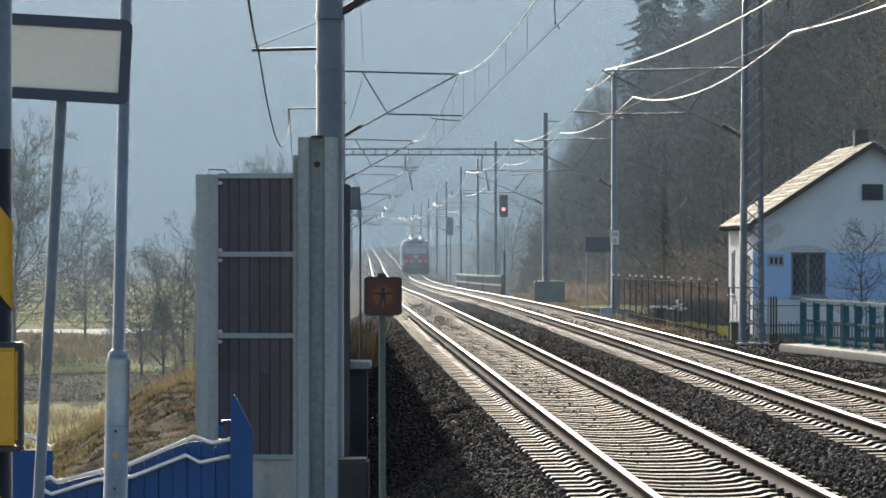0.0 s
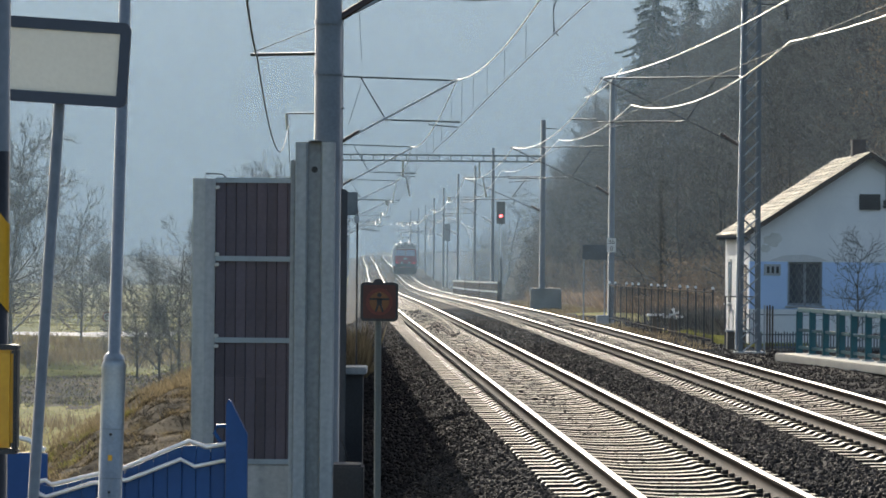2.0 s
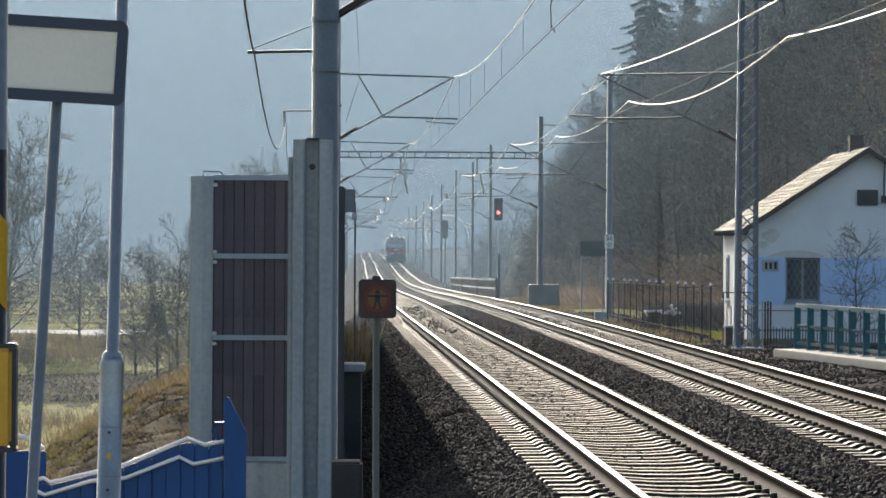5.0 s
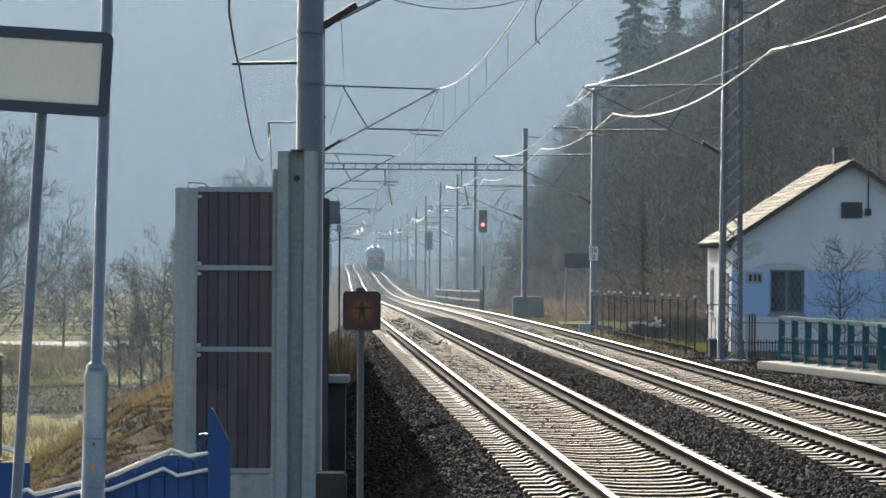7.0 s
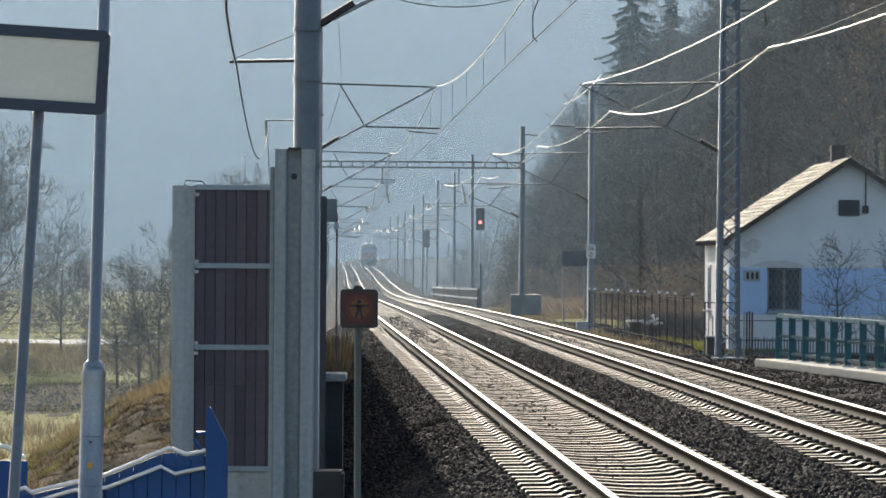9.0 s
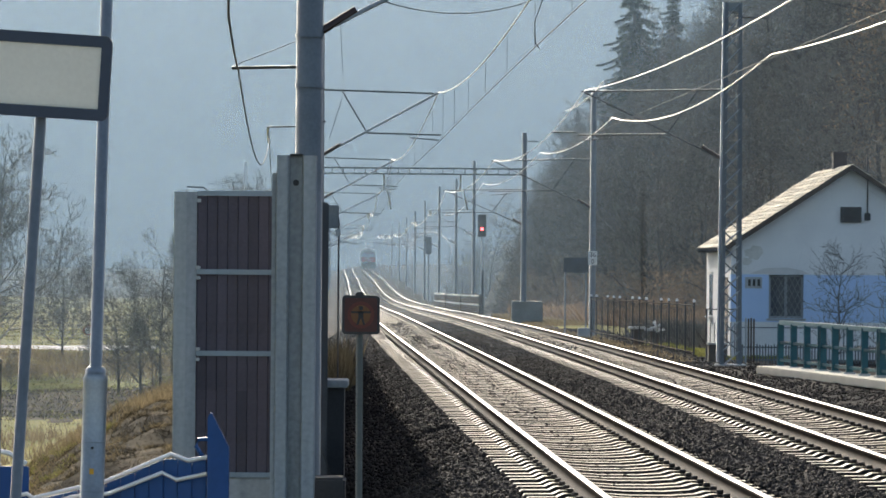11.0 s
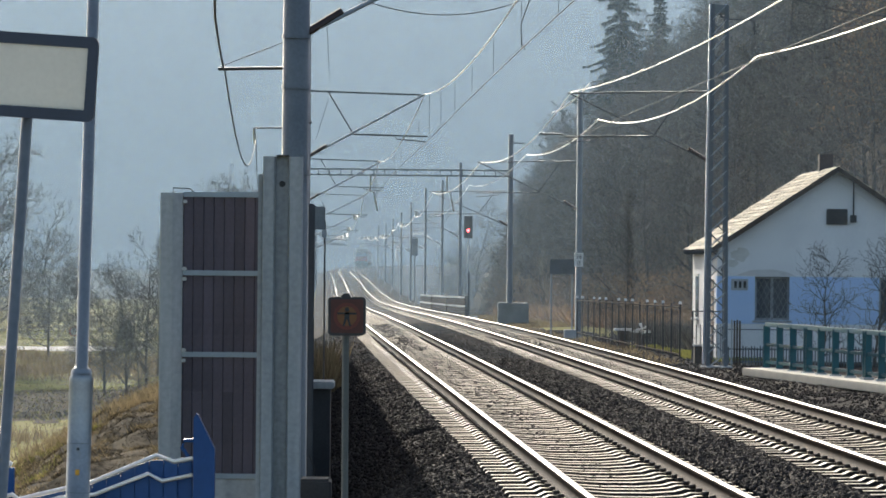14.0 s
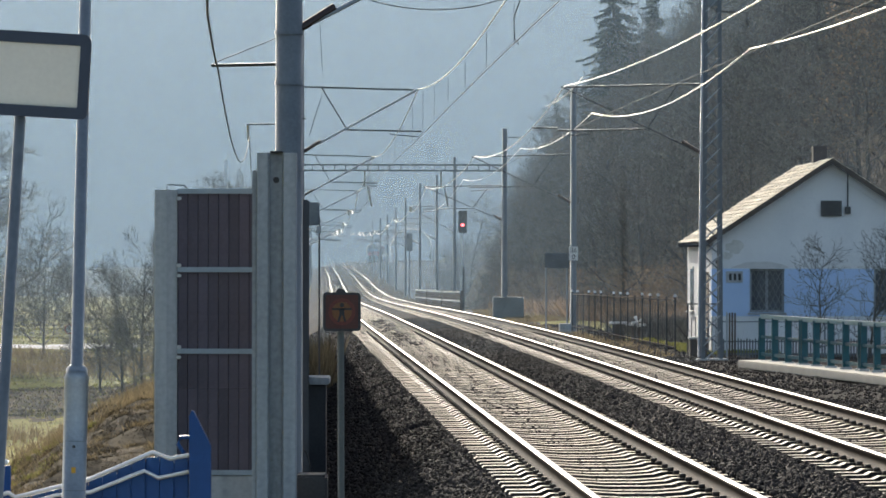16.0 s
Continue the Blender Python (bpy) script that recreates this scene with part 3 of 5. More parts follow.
def info_sign():
    t = thing("platform_sign", "blank white platform sign, dark blue frame, leaning pole", "sign")
    t.matrix_basis = pose(-2.165, 20, 0.55, 0, 3.3, 0)
    part("pole", tubed([(0, 0.05, 0), (0, 0.05, 2.4)], 0.03, 12), M_MAST, t)
    b = bmesh.new()
    w, h = 0.72, 0.45
    out, inn = rounded(w, h, 0.04), rounded(w - 0.11, h - 0.12, 0.004)
    vo = [[b.verts.new((p[0], y, p[1])) for p in out] for y in (-0.03, 0.02)]
    vi = [[b.verts.new((p[0], y, p[1])) for p in inn] for y in (-0.03, 0.02)]
    for k in range(len(out)):
        j = (k + 1) % len(out)
        b.faces.new((vo[0][k], vo[0][j], vi[0][j], vi[0][k]))
        b.faces.new((vo[1][j], vo[1][k], vi[1][k], vi[1][j]))
        b.faces.new((vo[0][j], vo[0][k], vo[1][k], vo[1][j]))
        b.faces.new((vi[0][k], vi[0][j], vi[1][j], vi[1][k]))
    o = part("frame", b, M_NAVY, t, "dark blue rounded frame")
    o.location = (0, 0, 2.6)
    o = part("face", boxed((-(w - 0.112) / 2, -0.018, -(h - 0.122) / 2), ((w - 0.112) / 2, 0.015, (h - 0.122) / 2)), M_SIGNFACE, t, "blank off-white sheet")
    o.location = (0, 0, 2.6)


info_sign()


def lamp_post():
    t = thing("lamp_post", "silver two-stage lamp post on the platform", "lamp post")
    t.matrix_basis = pose(-2.0, 23, 0.55, 0, 1.25, 0)
    part("sleeve", tubed([(0, 0, 0), (0, 0, 0.86), (0, 0, 0.89), (0, 0, 0.94)], [0.073, 0.073, 0.075, 0.055], 20), M_POST, t, "wide lower sleeve")
    part("collar", tubed([(0, 0, 0.925), (0, 0, 0.945), (0, 0, 0.965)], [0.066, 0.062, 0.042], 20), M_POST, t)
    part("shaft", tubed([(0, 0, 0.95), (0, 0, 5.2)], [0.038, 0.034], 16), M_POST, t)
    part("lantern", boxed((-0.1, -0.5, 5.2), (0.1, 0.15, 5.3), 0.03), M_MAST, t)
    for z in (0.12, 0.47):
        part("bolt", tubed([(0, -0.068, z), (0, -0.08, z)], 0.009, 8), M_STEEL_DARK, t)
    part("sticker", boxed((-0.013, -0.076, 0.31), (0.013, -0.071, 0.345)), M_YELLOW, t, "small yellow sticker")
    for z in (0.2, 0.5):
        b = bmesh.new()
        tube(b, [(0, 0, z), (0, 0, z + 0.004)], 0.0745, 20)
        part("seam", b, M_MAST, t)


lamp_post()


def striped_pole():
    t = thing("hazard_pole", "black and yellow banded pole carrying a yellow box", "pole", at=(-1.775, 15, 0.55))
    part("shaft", tubed([(0, 0, 0), (0, 0, 3.6)], 0.062, 20), M_MAST, t)
    for z0, z1, m in ((1.45, 1.80, M_YELLOW), (0.35, 0.65, M_YELLOW)):
        rings = []
        b = bmesh.new()
        for zz in (z0, z1):
            rings.append([b.verts.new((0.065 * math.cos(a), 0.065 * math.sin(a), zz - (0.09 * math.cos(a) if m is M_YELLOW else 0))) for a in (2 * math.pi * k / 24 for k in range(24))])
        for k in range(24):
            b.faces.new((rings[0][k], rings[0][(k + 1) % 24], rings[1][(k + 1) % 24], rings[1][k]))
        part("band", b, m, t)
    part("sleeve", tubed([(0, 0, 0.0), (0, 0, 2.0)], 0.0635, 20), M_BLACK, t, "black painted lower sleeve")
    part("box", boxed((-0.2, -0.18, 0.83), (0.11, -0.07, 1.22), 0.02), M_YELLOW, t, "yellow metal box")
    b = bmesh.new()
    box(b, (-0.21, -0.17, 1.215), (0.12, -0.06, 1.235), 0.006)
    box(b, (0.095, -0.165, 0.82), (0.118, -0.065, 1.22), 0.008)
    box(b, (-0.21, -0.17, 0.805), (0.12, -0.06, 0.825), 0.006)
    part("edging", b, M_STEEL_DARK, t)


striped_pole()


def stair_rail():
    t = thing("stair_railing", "blue sheet-metal stair railing with two bright handrails", "railing", at=(0, 28, 0))
    b = bmesh.new()
    extrude_poly(b, [(-1.573, -0.2), (-1.573, 0.99), (-1.555, 1.03), (-1.54, 1.02), (-1.414, 0.77), (-1.414, -0.2)], "y", -0.05, 0.05)
    part("post", b, M_BLUE, t, "blue end post with a sloping top")
    part("bracket", tubed([(-1.57, -0.02, 0.83), (-1.64, -0.02, 0.83), (-1.66, -0.02, 0.78), (-1.60, -0.02, 0.69)], 0.016), M_BLUE, t)

    def line(pts, r, name, m, y):
        part(name, tubed([(x, y, z) for x, z in pts], r, 10), m, t)
    line([(-1.575, 0.70), (-1.715, 0.672), (-1.845, 0.72), (-2.31, 0.52), (-2.86, 0.385), (-2.91, 0.418), (-2.965, 0.405)], 0.017, "handrail", M_HANDRAIL, -0.04)
    line([(-1.575, 0.577), (-1.80, 0.53), (-1.905, 0.583), (-2.30, 0.425), (-2.56, 0.40), (-2.90, 0.295), (-2.965, 0.325)], 0.016, "handrail", M_HANDRAIL, -0.06)
    line([(-2.95, 0.62), (-3.08, 0.70), (-3.3, 0.74)], 0.019, "handrail", M_HANDRAIL, 0.3)
    top = [(-1.58, 0.685), (-1.715, 0.655), (-1.845, 0.70), (-2.31, 0.50), (-2.86, 0.365), (-2.96, 0.385)]
    b = bmesh.new()
    n = 13
    for i in range(n):
        x0, x1 = -1.585 - 1.375 * i / n, -1.585 - 1.375 * (i + 0.95) / n
        zz = [float(np.interp(-x, [-p[0] for p in top], [p[1] for p in top])) for x in (x0, x1)]
        y = -0.012 if i % 2 else 0.004
        b = bmesh.new()
        extrude_poly(b, [(x0, zz[0]), (x1, zz[1]), (x1, -0.3), (x0, -0.3)], "y", y, y + 0.02)
        part("rib", b, M_BLUE, t)
    part("backing", extrude_poly(bmesh.new(), [(-1.58, 0.66), (-1.715, 0.63), (-1.845, 0.67), (-2.31, 0.47), (-2.86, 0.335), (-2.96, 0.35), (-2.96, -0.3), (-1.58, -0.3)], "y", 0.026, 0.04), M_BLUE, t)
    part("return_sheet", boxed((-3.4, 0.3, -0.3), (-2.93, 0.33, 0.60), 0.005), M_BLUE, t)


stair_rail()


# ---- masts and overhead line ----
def cantilever(t, xm, xc, d, z, side, strut=None, r=0.028, low=4.9):
    """Arms from the mast at xm to the wires over the track centre at xc; side is the way the arms point."""
    m = xc + 0.02 * side
    def line(name, pts, r, mt):
        part(name, tubed([Vector(p) - t.location for p in pts], r, 8), mt, t)
    line("tie", [(xm, d, z + 6.68), (m, d, z + 6.6)], 0.022, M_STEEL_DARK)
    line("strut", [(xm, d, z + low), (m + 0.12 * side, d, z + 6.62)], r, strut or M_GALV)
    # far insulators change from brown to thick white, painting their glints
    line("insulator", [(xm + 0.1 * side, d, z + low + 0.06), (xm + 0.55 * side, d, z + low + 0.34)], 0.05 if d < 250 else 0.08, M_INSUL if d < 250 else M_WHITE)
    # white stub added as one more glint beside the carrier wire
    if d > 250:
        line("glint_stub", [(m - 0.1 * side, d, z + 6.62), (m - 0.08 * side, d, z + 6.25)], 0.09, M_WHITE)
    q = abs(m - xm)
    line("brace", [(xm + 0.19 * q * side, d, z + 6.66), (xm + 0.41 * q * side, d, z + 5.56)], 0.016, M_STEEL_DARK)
    line("steady_tube", [(xm + 0.41 * q * side, d, z + 5.54), (m + 0.2 * side, d, z + 5.5)], 0.02, M_STEEL_DARK)
    line("steady_arm", [(m - 0.65 * side, d, z + 5.48), (m - 0.62 * side, d, z + 5.42), (m + 0.15 * side, d, z + 5.36)], 0.014, M_STEEL_DARK)


def plain_mast(name, label, x, d, z0, z1, r0, r1, material, n=14):
    t = thing(name, label, "catenary mast", "masts along the line", at=(x, d, z0))
    part("shaft", tubed([(0, 0, 0), (0, 0, z1 - z0)], [r0, r1], n), material, t)
    return t


def support(d):
    return float(rail_z(d))


# near mast
near_mast = plain_mast("catenary_mast", "blue-grey tubular catenary mast behind the end post", -1.35, 45, -1.2, 9.2, 0.168, 0.158, M_MAST, 16)
cantilever(near_mast, -1.35, float(near_x(45)) - 0.1, 45, 0.0, 1, low=4.8)
for z in (4.38, 5.4, 6.0, 7.2):
    part("clamp", tubed([(0, 0, z), (0, 0, z + 0.05)], 0.176, 16), M_MAST, near_mast)
part("step_bolt", tubed([(0.15, 0, 5.0), (0.2, 0, 5.0)], 0.012, 6), M_STEEL_DARK, near_mast)
part("bracket", tubed([(-0.1, 0, 5.65), (-0.93, 0, 5.63)], 0.02), M_STEEL_DARK, near_mast)
part("stay", tubed([(-0.1, 0, 5.98), (-0.90, 0, 5.66)], 0.006, 5), M_STEEL_DARK, near_mast)
part("earth_cable", tubed([(0.2, -0.1, 1.05), (0.24, -0.1, 0.95), (0.3, -0.12, 0.75)], 0.008, 5), M_STEEL_DARK, near_mast)

LEFT_MASTS = [100, 157, 214, 271, 328, 385, 442, 500, 560, 620, 680]
for d in LEFT_MASTS:
    z = support(d)
    xm = float(near_x(d)) - 3.05 - (0.35 if d > 200 else 0)
    t = plain_mast("catenary_mast", "grey catenary mast with arms over the near track", xm, d, z - 0.8, z + 8.2, 0.14, 0.11, M_MAST, 10)
    cantilever(t, xm, float(near_x(d)) - 0.05, d, z, 1)
    part("bracket", tubed([(-0.05, 0, 6.5), (-1.4, 0, 6.48)], 0.02), M_STEEL_DARK, t)
    part("insulator", tubed([(-1.38, 0, 6.46), (-1.36, 0, 6.05)], 0.035, 8), M_WHITE, t)


def lattice_mast():
    x0, d, z0, z1 = 7.80, 95, -0.5, 8.65
    t = thing("lattice_mast", "grey steel lattice catenary mast with crossed bracing", "catenary mast", at=(x0, d, z0))
    h = z1 - z0
    def wid(z):
        return 0.222 - 0.05 * z / h
    for sx in (-1, 1):
        for sy in (-1, 1):
            b = bmesh.new()
            box(b, (-0.042, -0.032, 0), (0.042, 0.032, h))
            for v in b.verts:
                v.co.x = v.co.x * 1.2 + sx * wid(v.co.z)
                v.co.y += sy * wid(v.co.z)
            part("leg", b, M_LATTICE, t)
    n = 24
    for i in range(n):
        za, zb = h * i / n, h * (i + 1) / n
        part("brace", tubed([(-wid(za), -wid(za) - 0.02, za), (wid(zb), -wid(zb) - 0.02, zb)], 0.019, 4), M_GALV, t)
        part("brace", tubed([(wid(za), wid(za), za), (-wid(zb), wid(zb), zb)], 0.017, 4), M_LATTICE, t)
    part("cap", boxed((-0.17, -0.17, h - 0.22), (0.17, 0.17, h), 0.01), M_MAST, t)
    part("cable_duct", tubed([(-0.34, -0.25, 0.1), (-0.24, -0.2, h)], 0.03, 8), M_GALV, t)
    part("bracket", tubed([(0.1, 0, h - 0.35), (0.88, 0, h - 0.37), (0.90, 0, h - 0.75)], 0.02), M_STEEL_DARK, t)
    part("footing", boxed((-0.4, -0.4, -0.5), (0.4, 0.4, 0.05), 0.02), M_CONC, t)
    z = support(d)
    cantilever(t, x0 - 0.2, float(far_x(d)) - 0.1, d, z - 0.15, -1, M_STEEL_DARK, 0.018)
    part("pull_off", tubed([(3.9 - x0, 0, 5.85), (3.25 - x0, 0, 5.86)], 0.018), M_STEEL_DARK, t)


lattice_mast()

RIGHT_MASTS = [(135, 6.13, 8.2), (252, 3.5, 8.6), (300, 2.75, 8.4), (340, 1.6, 8.5), (395, 0.35, 8.0), (450, -0.75, 7.6), (510, -2.0, 7.4), (570, -3.3, 7.4), (640, -5.0, 7.8)]
for d, x, top in RIGHT_MASTS:
    z = support(d)
    t = plain_mast("catenary_mast", "slim pale concrete catenary mast beside the far track", x, d, z - 0.5, top, 0.12, 0.1, M_MAST, 10)
    cantilever(t, x, 2.62 if d < 140 else float(far_x(d)) + 0.05, d, -0.95 if d < 140 else z - 0.1, -1, M_STEEL_DARK, 0.02)
    if d < 140:
        part("footing", boxed((-0.5, -0.3, -0.2), (-0.05, 0.3, 0.42), 0.02), M_CONC, t)
        part("km_plate", boxed((-0.16, -0.18, 2.68), (0.16, -0.14, 3.18), 0.01), M_WHITE, t, "white kilometre plate")
        for text, zz in (("36", 2.97), ("0", 2.73)):
            cu = bpy.data.curves.new("numerals", "FONT")
            cu.body, cu.size, cu.align_x, cu.extrude = text, 0.24, "CENTER", 0.003
            fo = new("numerals", cu)
            fo.parent = t
            fo.matrix_basis = pose(0, -0.184, zz, 90, 0, 0)
            cu.materials.append(M_BLACK)


def gantry():
    d, x0, x1, z0, z1 = 185, -5.15, 5.02, 6.24, 6.52
    t = thing("signal_gantry", "light steel truss portal spanning both tracks", "gantry", at=(0, d, 0))
    for z in (z0, z1):
        for y in (-0.2, 0.2):
            part("chord", boxed((x0, y - 0.03, z - 0.035), (x1, y + 0.03, z + 0.035)), M_MAST, t)
    b = bmesh.new()
    for i in range(19):
        x = x0 + 0.2 + i * (x1 - x0 - 0.4) / 18
        for y in (-0.2, 0.2):
            box(b, (x - 0.022, y - 0.02, z0), (x + 0.022, y + 0.02, z1))
    part("truss_posts", b, M_MAST, t, kind="stuff")
    for x, top in ((x0, 8.3), (x1, 8.3)):
        part("mast", tubed([(x, 0, -1.3), (x, 0, top)], [0.15, 0.12], 12), M_MAST, t)
    part("footing", boxed((4.45, -0.8, -1.6), (5.95, 0.5, 0.05), 0.04), M_MAST, t, "weathered blue-grey footing")
    part("side_bracket", tubed([(x1, 0, 7.9), (x1 + 0.75, 0, 7.86)], 0.025), M_STEEL_DARK, t)
    cantilever(t, x1, 1.18, d, -1.15, -1, M_STEEL_DARK, 0.02)
    for x in (float(near_x(d)), float(far_x(d))):
        # hangers take the glint metal so their sun glare shows
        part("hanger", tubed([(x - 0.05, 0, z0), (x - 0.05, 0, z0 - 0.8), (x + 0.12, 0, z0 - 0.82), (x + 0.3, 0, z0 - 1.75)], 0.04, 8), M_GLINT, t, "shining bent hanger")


gantry()


def overhead(name, label, centre, supports, stagger, drop=0.0, slack=0.62, held=None):
    """held: supports where the carrier wire is pulled to a place of its own, as {distance: (x, z)}."""
    held = held or {}
    t = thing(name, label, "overhead line", "overhead lines")
    pts_m, pts_c = [], []
    drops = bmesh.new()
    for i, (a, b) in enumerate(zip(supports, supports[1:])):
        n = 14 if a < 200 else 6
        sag = min(slack, 0.00022 * (b - a) ** 2) if b - a > 45 else 0.58 if b == 135 else 0.2
        if a < 0 and not held:
            sag = 0.85
        sa, sb = (stagger if i % 2 else -stagger), (-stagger if i % 2 else stagger)
        for k in range(n):
            u = k / n
            d = a + (b - a) * u
            x = float(centre(d)) + sa * (1 - u) + sb * u
            zm = float(rail_z(d)) + 6.62 - drop - sag * 4 * u * (1 - u)
            xm = x
            if a in held or b in held:
                ends = [held.get(e, (float(centre(e)) + st, float(rail_z(e)) + 6.62 - drop)) for e, st in ((a, sa), (b, sb))]
                xm = ends[0][0] * (1 - u) + ends[1][0] * u
                zm = ends[0][1] * (1 - u) + ends[1][1] * u - sag * 4 * u * (1 - u)
            zc = float(rail_z(d)) + 5.29 + 0.09 * max(0.0, (90 - d) / 45.0)
            pts_m.append((xm, d, zm))
            pts_c.append((x, d, zc))
            if k % 2 and a < 300:
                if a < 130:
                    part("dropper", tubed([(xm, d, zm), (x, d, zc)], 0.0045, 4), M_WIRE_DARK, t)
                else:
                    tube(drops, [(x, d, zm), (x, d, zc)], 0.004, 4, caps=False)
    part("messenger_wire", tubed(pts_m, [0.0115 + 0.016 * min(1.0, max(0.0, (p[1] - 150) / 200)) for p in pts_m], 8), M_WIRE, t, "bright stranded carrier wire")
    part("contact_wire", tubed(pts_c, 0.0075, 6), M_WIRE_DARK, t, "thin contact wire")
    part("far_dropper_wire", drops, M_WIRE_DARK, t, kind="stuff")
    return t


near_line = overhead("near_overhead_line", "contact wire hung from a bright carrier wire by droppers", near_x, [-12, 45, 100, 157, 185, 214, 271, 328, 385, 442, 500, 560, 620, 680, 740], -0.08)
part("current_loop", tubed([(1.80, 56.5, 6.1), (1.68, 56.9, 5.75), (1.70, 57.1, 5.45), (1.77, 57.3, 5.37)], 0.009, 6), M_WIRE_DARK, near_line)
overhead("far_overhead_line", "contact wire and glinting carrier wire over the far track", far_x, [-10, 40, 95, 135, 185, 252, 300, 340, 395, 450, 510, 570, 640, 700], 0.15, 0.14, 0.45,
         {135: (2.59, 5.66), 185: (1.16, 5.42), 252: (0.45, 5.0)})


def cable(name, label, pts, r, material, sags, step=10):
    out = []
    for (a, b), s in zip(zip(pts, pts[1:]), sags):
        a, b = Vector(a), Vector(b)
        for k in range(step):
            u = k / step
            p = a.lerp(b, u)
            out.append((p.x, p.y, p.z - s * 4 * u * (1 - u)))
    out.append(pts[-1])
    return tagged(part(name, tubed(out, r, 8), material, None, label, smooth=True), category="cable")


cable("feeder_cable", "bright sagging feeder cable above the far track", [(6.1, 38, 5.2), (5.54, 60, 5.46), (4.63, 92, 5.62), (4.0, 128, 5.75), (3.0, 185, 5.8), (1.5, 252, 5.0)], 0.0105, M_WIRE, (0.1, 0.44, 0.3, 0.42, 0.5))
cable("return_cable", "dark cable hanging from brackets behind the barrier", [(-0.94, 18, 4.3), (-1.55, 30, 4.1), (-2.2, 45, 4.40), (-4.05, 100, 5.3), (-6.2, 157, 5.0), (-8.6, 214, 4.6)], 0.011, M_WIRE_DARK, (0.05, 0.05, 0.9, 0.5, 0.5), 14)
cable("cross_cable", "thin dark cable slung across the line", [(-1.25, 52, 6.0), (1.75, 60, 6.3)], 0.008, M_WIRE_DARK, (0.33,), 14)
cable("down_lead", "thin dark lead hanging by the second mast", [(-2.2, 99.5, 8.6), (-2.08, 99.5, 6.5), (-2.45, 99.5, 5.3)], 0.007, M_WIRE_DARK, (0, 0), 3)
cable("branch_jumper", "thin dark jumper hanging down to the feeder cable", [(6.1, 60, 6.4), (6.08, 60, 5.9), (5.98, 60, 5.6)], 0.009, M_WIRE_DARK, (0, 0), 3)
cable("span_wire", "dark wire slung over the railway side path", [(6.0, 60, 6.42), (7.7, 60, 6.12)], 0.009, M_WIRE_DARK, (0.06,), 8)
cable("jumper_cable", "short bright jumper loop between carrier wires", [(4.45, 93, 6.55), (3.95, 104, 6.25)], 0.012, M_WIRE, (0.12,), 10)


# ---- signals ----
def colour_signal():
    t = thing("railway_signal", "tall railway signal showing a red light", "signal", at=(3.53, 220, -1.3))
    part("post", tubed([(0, 0, 0), (0, 0, 4.8)], 0.035, 10), M_WHITE, t)
    part("lower_post", tubed([(0.05, 0, 0), (0.05, 0, 2.7)], 0.07, 10), M_STEEL_DARK, t)
    b = bmesh.new()
    extrude_poly(b, rounded(0.5, 1.3, 0.08), "y", -0.12, 0.1)
    o = part("head", b, M_BLACK, t, "black signal head")
    o.location = (0, 0, 5.32)
    for k, z in enumerate((5.78, 5.45, 5.12)):
        b = tubed([(0, -0.125, z), (0, -0.16, z)], 0.09, 14)
        part("lens", b, M_REDLAMP if k == 2 else M_BLACK, t, "lit red lens" if k == 2 else "")
        b = bmesh.new()
        tube(b, [(0, -0.13, z + 0.02), (0, -0.28, z + 0.04)], 0.115, 14, caps=False)
        part("hood", b, M_BLACK, t)
    part("footing", boxed((-0.3, -0.3, -0.4), (0.6, 0.3, 0.15), 0.03), M_CONC, t)
    t = thing("railway_signal", "far signal with a dark head on a slim post", "signal", at=(0.74, 380, -2.4))
    part("post", tubed([(0, 0, 0), (0, 0, 5.0)], 0.07, 8), M_MAST, t)
    b = bmesh.new()
    extrude_poly(b, rounded(0.6, 1.75, 0.1), "y", -0.12, 0.1)
    o = part("head", b, M_MAST, t)
    o.location = (0, 0, 5.7)


colour_signal()


